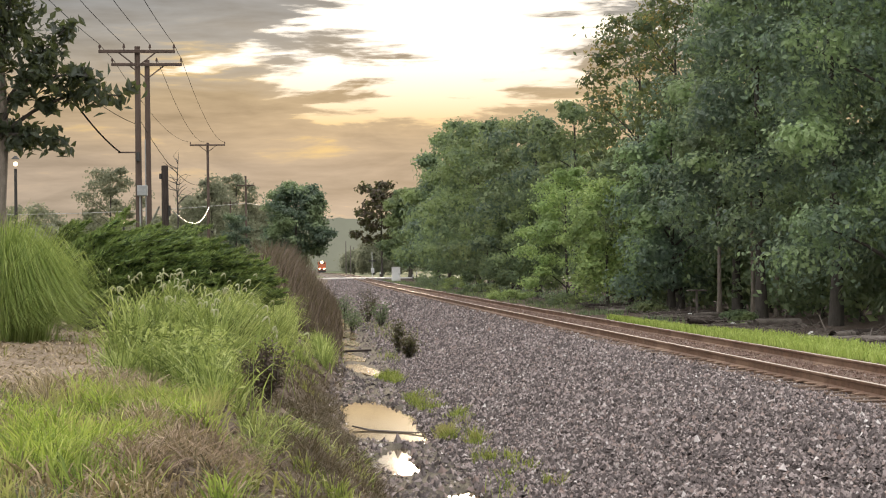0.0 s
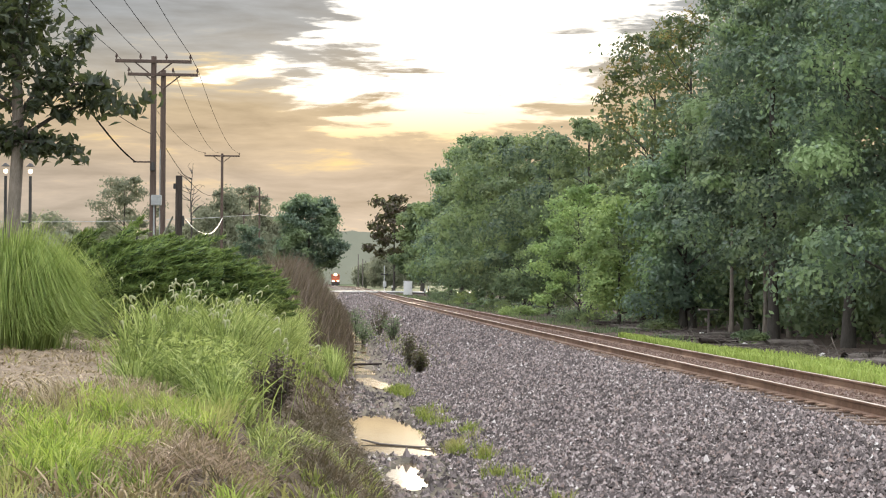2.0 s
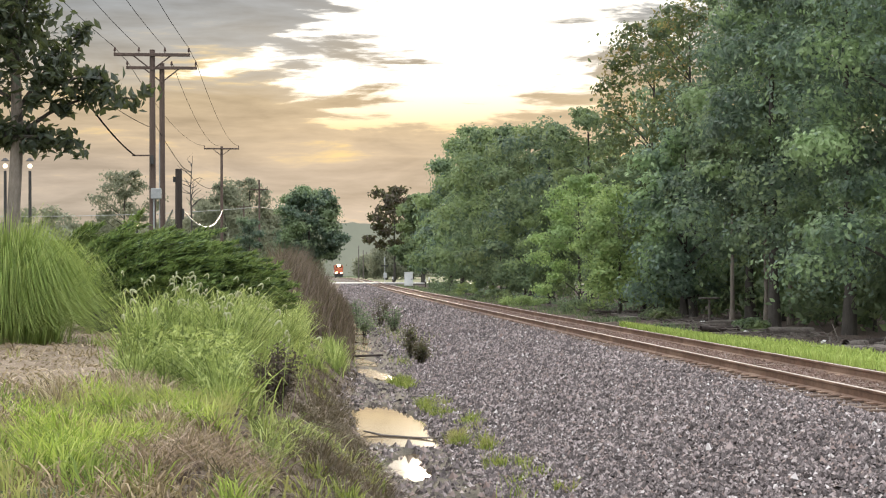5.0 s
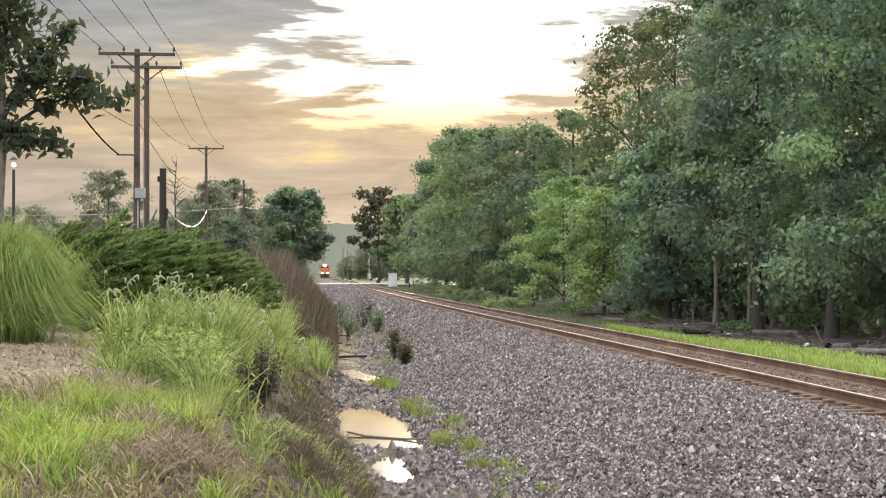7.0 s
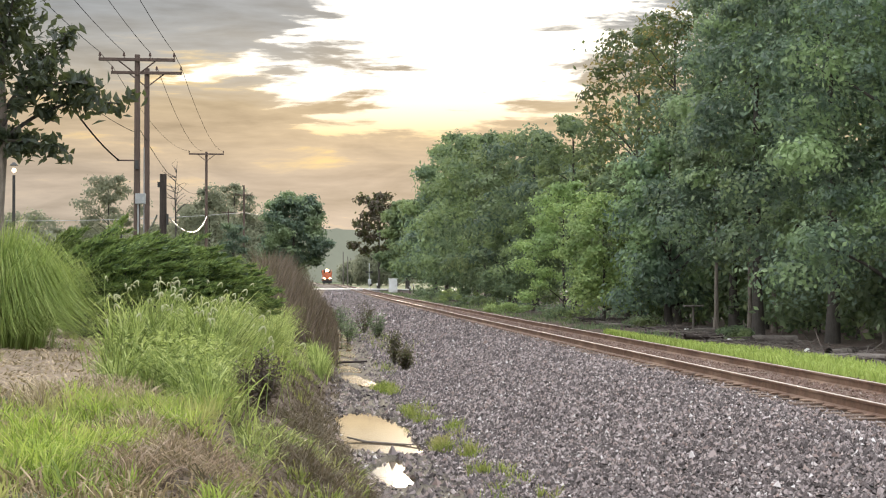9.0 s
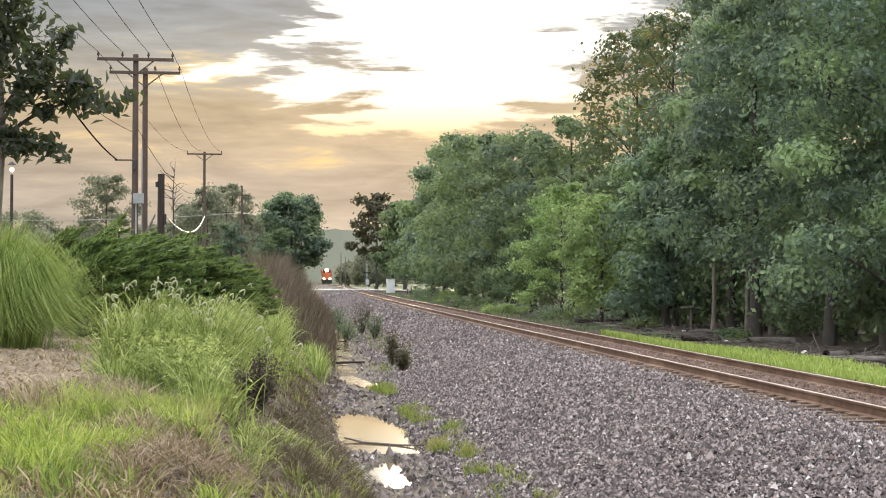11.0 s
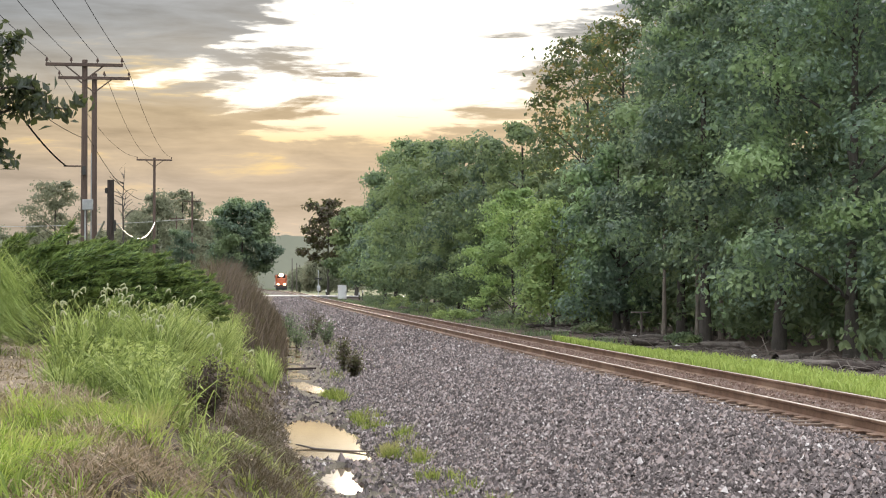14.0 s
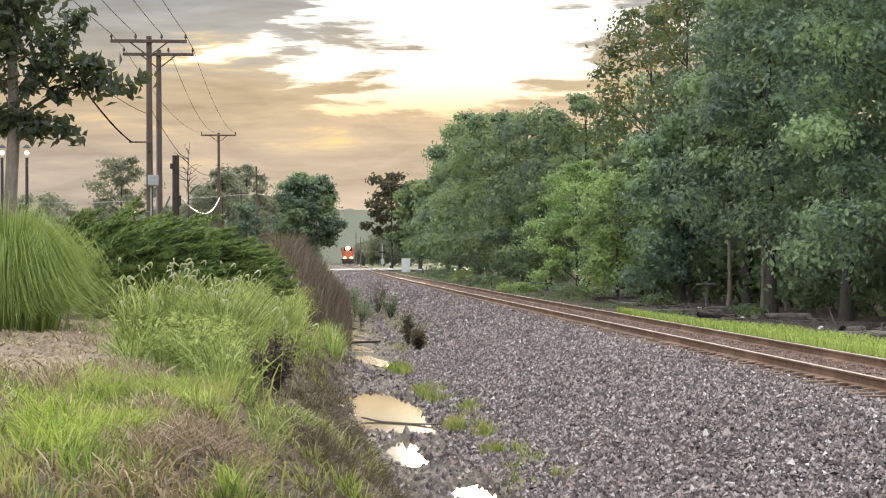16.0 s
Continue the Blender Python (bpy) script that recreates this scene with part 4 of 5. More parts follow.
# ---- wood-edge floor ----
def make_logs():
    rng = np.random.default_rng(21)
    for i in range(26):
        y = rng.uniform(36, 74)
        x = rng.uniform(14.4, 16.4) + (y - 50) * 0.01
        L, r = rng.uniform(0.8, 2.6), rng.uniform(0.05, 0.14)
        f = np.linspace(-0.5, 0.5, 6)
        a = rng.normal(0.1, 0.5)
        p = np.stack([f * L * np.cos(a), f * L * np.sin(a), rng.normal(0, 0.02, 6)], 1)
        v, q = tube(p, r * rng.uniform(0.8, 1.1, 6), 8)
        ob = piece("log", v, None, (M_LOG, M_DARKWOOD)[i % 2], quads=q, smooth=True)
        ob.location = (x, y, float(land(x, y)) + r * 0.8)
        tagged(ob, "dead weathered log lying at the wood's edge", "log", "logs at the wood's edge")
    # brushwood
    tubes = []
    for i in range(800):
        y = rng.uniform(34, 90)
        x = rng.uniform(14.3, 17.0)
        L = rng.uniform(0.4, 1.4)
        d = rng.normal(size=3) * [1, 1, 0.3]
        d /= np.linalg.norm(d)
        c = np.array([x, y, float(land(x, y)) + 0.06])
        tubes.append(tube([c - d * L / 2, c + [0, 0, 0.04], c + d * L / 2], [0.012, 0.01, 0.005], 4))
    v, q = join(tubes)
    tagged(piece("brushwood", v, None, M_LOG, quads=q), "fallen grey twigs and branches on dark earth", "brushwood", kind="stuff")
    # low undergrowth
    n = 7000
    y = rng.uniform(72, 190, n)
    x = 15.2 + (track_x(y) - 8.75) * 0.8 + np.abs(rng.normal(0, 2.2, n))
    c = np.stack([x, y, land(x, y) + np.abs(rng.normal(0, 0.35, n)) * (0.3 + 0.7 * (lump(x, y, 0.7, 4.0) > 0))], 1)
    v, t = leaves(rng, c, 0.16)
    tagged(piece("undergrowth", v, t, L_WOOD), "dark low undergrowth beneath the wood's edge", "undergrowth", kind="stuff")
    # litter
    for x, y in ((15.1, 43.5), (14.9, 50.5), (16.0, 60.0)):
        bm = bmesh.new()
        bmesh.ops.create_icosphere(bm, subdivisions=2, radius=0.09)
        for w in bm.verts:
            w.co += Vector(rng.normal(0, 0.02, 3))
            w.co.z *= 0.7
        ob = part("litter", bm, M_WHITE)
        ob.location = (x, y, float(land(x, y)) + 0.06)
        tagged(ob, "crumpled white litter lying at the wood's edge", "litter", "litter")


make_logs()


def small_table(x, y):
    z = float(land(x, y))
    root = thing("post_table", (x, y, z), "weathered board nailed on a short post", "post")
    part("post", boxed((0.07, 0.07, 1.05), (0, 0, 0.5), 0.008), M_LOG, root)
    part("board", boxed((0.75, 0.35, 0.05), (0, 0, 1.05), 0.01), M_LOG, root)


small_table(16.0, 59.0)


# ---- grasses ----
def spread_blades(rng, x, y, hmin, hmax, width, lean, sag=0.4, levels=3):
    n = len(x)
    h = rng.uniform(hmin, hmax, n)
    a = rng.uniform(0, 2 * np.pi, n)
    l = h * lean * rng.uniform(0.2, 1.0, n)
    return blades(rng, np.stack([x, y, land(x, y) - 0.01], 1), h, width * rng.uniform(0.6, 1.3, n), np.stack([np.cos(a) * l, np.sin(a) * l], 1), sag, levels)


def tussocks(rng, x, y, per, hmin, hmax, width, spread=0.07, arch=0.7, sag=0.5, levels=3):
    """Tufts: blades that fan out from each centre."""
    n = len(x) * per
    big = np.repeat(rng.uniform(0.6, 1.25, len(x)), per)
    a = rng.uniform(0, 2 * np.pi, n)
    r = np.abs(rng.normal(0, spread, n))
    bx, by = np.repeat(x, per) + np.cos(a) * r, np.repeat(y, per) + np.sin(a) * r
    h = rng.uniform(hmin, hmax, n) * big
    l = h * arch * rng.uniform(0.1, 1.0, n)
    a = a + rng.normal(0, 0.5, n)
    return blades(rng, np.stack([bx, by, land(bx, by) - 0.015], 1), h, width * rng.uniform(0.6, 1.3, n), np.stack([np.cos(a) * l, np.sin(a) * l], 1), sag, levels)


def clump(rng, cx, cy, rx, ry, n):
    """Points inside an uneven oval, thicker in the middle."""
    a, r = rng.uniform(0, 2 * np.pi, n), rng.uniform(0, 1, n) ** 0.62
    r = r * (1 + 0.22 * np.sin(3 * a + cx * 9) + 0.14 * np.sin(7 * a + cy))
    return cx + np.cos(a) * r * rx, cy + np.sin(a) * r * ry


def many(rng, spots):
    got = [clump(rng, *k) for k in spots]
    return np.concatenate([g[0] for g in got]), np.concatenate([g[1] for g in got])


def make_grass():
    rng = np.random.default_rng(31)
    # thin turf on the bank, green and straw in patches, bare earth between
    n = 4800
    y = 8 + 22 * rng.uniform(0, 1, n) ** 1.15
    x = crest_x(y) + 0.1 - rng.exponential(1.7, n)
    spot = lambda cx, cy, rx, ry: np.exp(-((x - cx) / rx) ** 2 - ((y - cy) / ry) ** 2)
    green = 0.6 * lump(x, y, 1.1, 1.0) + 0.5 * lump(x, y, 3.1, 2.0) + rng.normal(0, 0.2, n) - 0.1
    green += 0.5 * spot(-1.35, 10.8, 0.5, 0.9) + 0.5 * spot(-0.75, 15, 0.45, 2.0) - 0.8 * spot(-2.6, 17.5, 0.7, 2.5) - 1.4 * spot(-0.6, 9.9, 0.4, 1.3) + 0.4 * spot(-1.3, 9.8, 0.4, 0.8)
    ok = (x > -6.5) & ~((x < -1.75) & (y > 17.6) & (rng.uniform(0, 1, n) < 0.93))
    g = ok & (green > 0.05)
    tagged(piece("grass", *tussocks(rng, x[g], y[g], 15, 0.08, 0.32, 0.012), G_GREEN), "patchy fresh green grass on the bank", "grass", kind="stuff")
    d = ok & (green < 0.15) & (green > -1.1 + rng.uniform(0, 0.9, n))
    tagged(piece("dry_grass", *tussocks(rng, x[d], y[d], 8, 0.06, 0.26, 0.016, 0.10, 1.3, 0.9), G_DRY), "dry straw-coloured grass on the bank", "grass", kind="stuff")
    # bright lush tufts that stand out of the turf
    x, y = many(rng, [(-1.36, 10.2, 0.24, 0.7, 46), (-1.5, 11.4, 0.2, 0.4, 12), (-1.1, 11.6, 0.14, 0.4, 12), (-1.8, 11.3, 0.12, 0.3, 10), (-1.5, 13.4, 0.25, 0.5, 10), (-1.0, 14.2, 0.22, 0.6, 16), (-1.75, 14.8, 0.2, 0.5, 7), (-0.75, 12.8, 0.12, 0.4, 10), (-0.5, 12.4, 0.08, 0.4, 7), (-2.1, 13.0, 0.2, 0.4, 8)])
    tagged(piece("lush_grass", *tussocks(rng, x, y, 30, 0.10, 0.36, 0.013, 0.07, 0.95, 0.7, 4), G_LUSH), "lush lime-green grass tufts on the bank", "grass", kind="stuff")
    # straw litter under the ornamental grass
    n = 12000
    y = 15 + 17 * rng.uniform(0, 1, n) ** 1.3
    x = rng.uniform(-7, -1.6, n)
    tagged(piece("straw", *spread_blades(rng, x, y, 0.03, 0.08, 0.03, 3.5, 0.5, 2), G_STRAW), "flat dry straw and mulch on bare earth", "straw", kind="stuff")
    # dead grass hanging over the near end of the bank
    x, y = many(rng, [(-0.85, 9.8, 0.16, 0.5, 26), (-0.55, 10.6, 0.16, 0.7, 40), (-0.38, 11.5, 0.16, 0.8, 36)])
    tagged(piece("dead_grass", *tussocks(rng, x, y, 26, 0.14, 0.40, 0.011, 0.08, 1.3, 1.3, 4), G_DEAD), "drooping dead reddish-brown grass on the bank", "dry grass", kind="stuff")
    # dry tangle down the cut face of the bank
    n = 3000
    y = 9 + 45 * rng.uniform(0, 1, n) ** 1.3
    f = rng.uniform(0.0, 1.0, n)
    x = crest_x(y) + f * (ditch_left(y) - crest_x(y))
    k = lump(x, y, 1.1, 7.0) + 0.5 * rough(x * 0.5, y * 0.4) + rng.normal(0, 0.2, n) > 0.0
    tagged(piece("bank_straw", *tussocks(rng, x[k], y[k], 11, 0.08, 0.24, 0.011, 0.10, 1.7, 1.0), G_STALK), "brown dead grass hanging on the cut bank", "dry grass", kind="stuff")
    k = (f < 0.75) & (lump(x, y, 1.3, 3.0) + 0.5 * rough(x * 0.4, y * 0.4 + 3) + rng.normal(0, 0.12, n) > np.where(y > 16.5, 0.72, 0.42))
    tagged(piece("bank_weeds", *tussocks(rng, x[k], y[k], 20, 0.12, 0.36, 0.013, 0.08, 1.0, 0.8), G_GREEN), "green weeds growing on the cut bank", "weeds", kind="stuff")
    x, y = many(rng, [(-0.15, 14.2, 0.18, 0.8, 18), (0.12, 15.8, 0.16, 0.6, 12), (0.5, 17.2, 0.12, 0.4, 7), (1.0, 19.2, 0.12, 0.5, 6), (-0.2, 12.6, 0.10, 0.5, 8)])
    tagged(piece("trailing_weeds", *tussocks(rng, x, y, 24, 0.10, 0.34, 0.015, 0.09, 1.2, 0.9, 4), G_WEED), "leafy green weeds trailing down the bank", "weeds", kind="stuff")
    n = 9000
    y = 8.5 + 40 * rng.uniform(0, 1, n) ** 1.5
    f = rng.uniform(-0.1, 1.05, n)
    x = crest_x(y) + f * (ditch_left(y) - crest_x(y))
    v, t = chips(rng, np.stack([x, y, land(x, y)], 1), 0.04 * rng.lognormal(0, 0.45, n), 0.55)
    tagged(piece("earth_clods", v, t, M_CLOD), "dark crumbling clods of earth on the cut bank", "earth", kind="stuff")
    # tall weeds on the crest, in leaning stands with gaps between them
    x, y = many(rng, [(-1.72, 20.0, 0.16, 0.6, 22), (-1.35, 20.5, 0.22, 0.7, 44), (-0.9, 20.8, 0.22, 0.8, 44), (-0.58, 21.2, 0.12, 0.6, 16), (-0.65, 25.0, 0.2, 1.4, 20), (-0.3, 29, 0.2, 1.6, 20), (-0.05, 34, 0.22, 1.8, 30), (0.15, 39, 0.25, 2.0, 22), (0.2, 45, 0.3, 2.4, 18)])
    tagged(piece("tall_weeds", *tussocks(rng, x, y, 30, 0.35, 1.35, 0.019, 0.15, 0.65, 0.85, 5), G_WEED), "tall light-green foxtail weeds on the bank's crest", "weeds", kind="stuff")
    lx, ly = many(rng, [(-1.05, 17.3, 0.25, 0.8, 26), (-0.82, 16.6, 0.2, 0.8, 28), (-0.75, 18.0, 0.16, 0.6, 18), (-0.55, 15.2, 0.12, 0.6, 10), (-1.55, 17.0, 0.15, 0.5, 8), (0.6, 34, 0.15, 1.2, 7)])
    tagged(piece("leafy_weeds", *tussocks(rng, lx, ly, 30, 0.18, 0.80, 0.018, 0.13, 0.8, 0.95, 4), G_WEED), "leafy pale-green weeds below the tall ones", "weeds", kind="stuff")
    x, y = np.concatenate([x, lx]), np.concatenate([y, ly])
    k = rng.integers(0, len(x), 6000)
    lx, ly = x[k] + rng.normal(0, 0.13, 6000), y[k] + rng.normal(0, 0.16, 6000)
    v, t = leaves(rng, np.stack([lx, ly, land(lx, ly) + rng.uniform(0.05, 0.62, 6000)], 1), 0.085, 0.25, 0.3)
    tagged(piece("weed_leaves", v, t, G_WEED), "small light-green weed leaves on the bank's crest", "weeds", kind="stuff")
    x, y = many(rng, [(-0.4, 24.0, 0.2, 1.2, 18), (-0.1, 27.0, 0.2, 1.4, 14), (0.1, 30.5, 0.2, 1.6, 12)])
    tagged(piece("yellowing_weeds", *tussocks(rng, x, y, 24, 0.2, 0.75, 0.015, 0.14, 0.8, 0.9, 4), G_GREEN), "yellowing weeds behind the withered shrub", "weeds", kind="stuff")
    x, y = many(rng, [(0.55, 20.5, 0.4, 1.4, 90), (0.75, 24.0, 0.35, 2.0, 80), (0.35, 14.5, 0.4, 2.0, 60), (0.9, 18.0, 0.3, 1.5, 60), (0.8, 29.0, 0.3, 2.5, 60)])
    tagged(piece("dead_stalks", *tussocks(rng, x, y, 20, 0.10, 0.36, 0.010, 0.10, 1.5, 1.1, 3), G_STALK), "tangled dead brown stalks down the cut bank", "dry grass", kind="stuff")
    # tufts along the ditch and the toe of the stone bed
    xs, ys = [], []
    for cx, cy, sx, sy, m in ((2.72, 18.6, 0.08, 0.35, 40), (3.3, 46, 0.15, 1.2, 120), (4.2, 60, 0.3, 6, 500), (1.8, 52, 0.2, 4, 300)):
        xs.append(rng.normal(cx, sx, m))
        ys.append(rng.normal(cy, sy, m))
    x, y = np.concatenate(xs), np.concatenate(ys)
    tagged(piece("ditch_grass", *spread_blades(rng, x, y, 0.08, 0.34, 0.014, 0.8), G_GREEN), "tufts of green grass along the ditch", "grass", kind="stuff")
    x, y = many(rng, [(2.68, 25.0, 0.12, 0.9, 26), (2.95, 23.6, 0.14, 0.6, 14), (2.72, 31.0, 0.12, 1.3, 30), (2.74, 37.8, 0.24, 1.6, 60), (3.15, 27.0, 0.10, 0.8, 8), (2.85, 21.5, 0.10, 0.5, 8), (3.0, 29.0, 0.3, 5.0, 22), (3.1, 20.0, 0.25, 2.0, 10)])
    tagged(piece("ditch_tufts", *tussocks(rng, x, y, 20, 0.08, 0.36, 0.013, 0.07, 0.9, 0.7), G_GREEN), "dense green grass tufts at the foot of the stone bed", "grass", kind="stuff")
    x, y = many(rng, [(1.25, 42.0, 0.24, 1.6, 40), (1.1, 37.5, 0.15, 0.8, 8)])
    tagged(piece("ditch_reeds", *tussocks(rng, x, y, 24, 0.25, 0.95, 0.018, 0.1, 0.6, 0.7, 4), G_WEED), "upright green weeds at the foot of the bank", "weeds", kind="stuff")
    x, y = many(rng, [(-1.5, 16.2, 0.3, 1.0, 36), (-1.2, 14.8, 0.2, 0.6, 18), (-0.98, 12.4, 0.18, 0.6, 22), (-1.95, 15.0, 0.3, 1.0, 24), (-0.8, 11.4, 0.12, 0.4, 12), (-2.2, 12.4, 0.3, 0.8, 16)])
    tagged(piece("pale_straw_tufts", *tussocks(rng, x, y, 20, 0.12, 0.34, 0.012, 0.09, 1.1, 0.8, 4), G_STRAW), "bleached straw tufts among the bank grass", "dry grass", kind="stuff")
    # mown verge beyond the rails
    n = 14000
    y = rng.uniform(24, 53, n)
    x = track_x(y) + 2.35 + rng.uniform(0, 1, n) * np.clip((54 - y) / 14, 0.05, 1) * 2.7
    tagged(piece("verge_grass", *spread_blades(rng, x, y, 0.10, 0.34, 0.042, 0.5), G_LAWN), "bright green grass strip beyond the rails", "grass", kind="stuff")
    n = 16000
    y = rng.uniform(53, 200, n)
    x = track_x(y) + rng.uniform(2.7, 5.2, n)
    k = lump(x, y, 0.5, 6.0) > 0.3
    tagged(piece("rough_grass", *spread_blades(rng, x[k], y[k], 0.1, 0.35, 0.04, 0.7), L_OLIVE), "rough green grass between track and wood", "grass", kind="stuff")
    # brown dead brush on the bank's edge
    n = 12000
    y = rng.uniform(47, 88, n)
    f = rng.uniform(-0.30, 1.0, n)
    x = crest_x(y) + f * (ditch_left(y) - crest_x(y))
    h = np.interp(f, [-0.35, 0.1, 1.0], [2.95, 2.6, 0.9]) * np.interp(y, [47, 58], [0.45, 1.0]) * rng.uniform(0.35, 1.0, n)
    a = rng.uniform(0, 6.28, n)
    l = h * 0.28
    v, t = blades(rng, np.stack([x, y, land(x, y) - 0.02], 1), h, np.full(n, 0.042), np.stack([np.cos(a) * l, np.sin(a) * l], 1), 0.2, 3)
    tagged(piece("dead_brush", v, t, G_BROWN), "dense dead brown brush on the ditch's edge", "brush", kind="stuff")


make_grass()


def shrub(name, at, h, r, mat, n, size, label, seed):
    rng = np.random.default_rng(seed)
    z = float(land(*at)) - 0.03
    root = thing(name, (*at, z), label, "shrub")
    tubes, tips = [], []
    for _ in range(14):
        d = rng.normal(0, r * 0.6, 2)
        e = np.array([d[0], d[1], h * rng.uniform(0.55, 1.0)])
        tubes.append(tube([(d[0] * 0.1, d[1] * 0.1, 0), e * 0.5 + rng.normal(0, 0.03, 3), e], [0.012, 0.008, 0.004], 4))
        tips.append(e * rng.uniform(0.3, 1.0, (n // 14, 1)) + rng.normal(0, r * 0.22, (n // 14, 3)))
    v, q = join(tubes)
    tagged(piece("branchwork", v, None, M_DARKBARK, root, quads=q), kind="stuff")
    v, t = leaves(rng, np.concatenate(tips), size)
    piece("foliage", v, t, mat, root)


shrub("dead_shrub", (-0.12, 19.8), 0.8, 0.30, G_DARKDEAD, 1900, 0.055, "dark withered shrub on the edge of the cut bank", 51)
for i, (x, y, h, r) in enumerate([(3.7, 47.5, 1.1, 0.32), (3.75, 44.5, 0.7, 0.3), (4.1, 70, 1.5, 0.5), (4.3, 64, 1.1, 0.4), (3.2, 72, 1.3, 0.6), (3.1, 64, 1.0, 0.5)]):
    shrub("shrub", (x, y), h, r, (L_RUSSET, L_OLIVE)[i > 2], 620, 0.09, "small dark-green shrub in the ditch", 60 + i)


def ornamental_grass():
    rng = np.random.default_rng(71)
    for at, h, r, m in (((-4.4, 25.5), 2.5, 1.45, 11000), ((-6.2, 26.5), 2.5, 1.4, 3500)):
        z = float(land(*at)) - 0.03
        n = m
        a = rng.uniform(0, 2 * np.pi, n)
        rr = np.abs(rng.normal(0, 0.32, n))
        base = np.stack([np.cos(a) * rr, np.sin(a) * rr, np.zeros(n)], 1)
        hh = h * rng.uniform(0.22, 1.05, n) * 1.15
        out = r * rng.uniform(0.15, 1.0, n) ** 0.7
        v, t = blades(rng, base, hh, np.full(n, 0.016), np.stack([np.cos(a) * out, np.sin(a) * out], 1), np.clip(out / r, 0, 1) * 1.62, 4)
        ob = piece("ornamental_grass", v, t, G_MISC)
        ob.location = (*at, z)
        tagged(ob, "tall arching clump of fine ornamental grass", "ornamental grass", "ornamental grasses")


ornamental_grass()


def juniper(at, h, r, seed):
    """Spreading juniper: arching plumes of fine needles."""
    rng = np.random.default_rng(seed)
    z = float(land(*at)) - 0.03
    root = thing("juniper_bush", (*at, z), "spreading juniper bush with feathery green plumes", "bush", "juniper bushes")
    tubes, pts, dirs = [], [], []
    for _ in range(105):
        a = rng.uniform(0, 2 * np.pi)
        out = r * np.sqrt(rng.uniform(0.02, 1.0))
        top = h * np.sqrt(np.clip(1.02 - (out / r) ** 2 * 0.85, 0.1, 1)) * rng.uniform(0.45, 0.95)
        s0 = np.array([np.cos(a) * out * 0.8, np.sin(a) * out * 0.8, top * 0.85])
        d = np.array([np.cos(a) * 0.35 + 0.9, np.sin(a) * 0.45 - 0.25, 0.52]) + rng.normal(0, 0.13, 3)
        d /= np.linalg.norm(d)
        L = rng.uniform(0.5, 1.0)
        f = np.linspace(0, 1, 8)[:, None]
        line = s0 + d * L * f - np.array([0, 0, 0.16]) * f ** 2 * L
        tubes.append(tube(np.concatenate([[s0 * [0.2, 0.2, 0.05]], [s0 * [0.7, 0.7, 0.6]], line]), np.linspace(0.018, 0.004, 10), 4))
        for k in range(8):
            m = 26
            s = 0.075 * (1.05 - k / 8) ** 0.8
            pts.append(line[k] + rng.normal(0, 1, (m, 3)) * [s, s, s * 0.55] + (d * L / 8) * rng.uniform(-0.5, 0.5, (m, 1)))
            dirs.append(np.repeat(d[None], m, 0))
    v, q = join(tubes)
    tagged(piece("branchwork", v, None, M_DARKBARK, root, quads=q), kind="stuff")
    p, d = np.concatenate(pts), np.concatenate(dirs)
    n = len(p)
    d = d + rng.normal(0, 0.32, (n, 3))
    d /= np.linalg.norm(d, axis=1)[:, None]
    s = np.cross(d, rng.normal(size=(n, 3)))
    s /= np.linalg.norm(s, axis=1)[:, None]
    L = rng.uniform(0.08, 0.16, n)[:, None]
    vv = np.stack([p - s * 0.017, p + s * 0.017, p + d * L], 1).reshape(-1, 3)
    piece("foliage", vv, np.arange(3 * n).reshape(-1, 3), L_JUNIPER, root)


for i, (x, y, h, r) in enumerate([(-3.4, 30.5, 2.15, 1.05), (-2.6, 30.5, 2.2, 1.05), (-1.75, 31.5, 1.85, 1.0), (-1.15, 32.5, 1.5, 0.8), (-3.0, 32.2, 2.5, 1.1), (-2.1, 33, 2.3, 1.0), (-3.9, 32, 2.4, 1.0)]):
    juniper((x, y), h, r, 500 + i)


def make_foxtails():
    rng = np.random.default_rng(81)
    kinds = []
    for k in range(5):
        h = 0.80 + 0.09 * k
        bend = 0.10 + 0.03 * k
        f = np.linspace(0, 1, 7)
        stem = np.stack([bend * f ** 3, 0 * f, h * f], 1)
        g = np.linspace(0, 1, 7)
        head = stem[-1] + np.stack([0.075 * np.sin(g * 2.0), 0 * g, 0.06 * np.sin(g * 2.9) - 0.055 * g], 1)
        kinds.append((tube(stem, np.linspace(0.004, 0.0025, 7), 4), tube(head, 0.0105 * np.array([0.5, 0.95, 1, 1, 0.9, 0.7, 0.15]), 7)))
    protos = {}
    for i in range(96):
        k = int(rng.integers(5))
        if i < 50:
            x, y = rng.normal(-1.3, 0.42), rng.normal(20.8, 0.7)
        elif i < 74:
            x, y = rng.normal(-0.4, 0.35), rng.normal(25, 2.5)
        else:
            x, y = rng.normal(-0.8, 0.4), rng.normal(17.5, 1.0)
        m = pose(x, y, float(land(x, y)) - 0.02, rng.normal(0, 6), rng.normal(0, 6), rng.uniform(0, 360))
        if k in protos:
            copy_thing(protos[k], m)
            continue
        root = thing("foxtail", (0, 0, 0), "tall foxtail stalk with drooping pale seed head", "weed", "foxtails")
        (v, q), (v2, q2) = kinds[k]
        piece("stem", v, None, G_WEED, root, quads=q)
        piece("seed_head", v2, None, G_SEED, root, quads=q2, smooth=True)
        root.matrix_world = m
        protos[k] = root


make_foxtails()


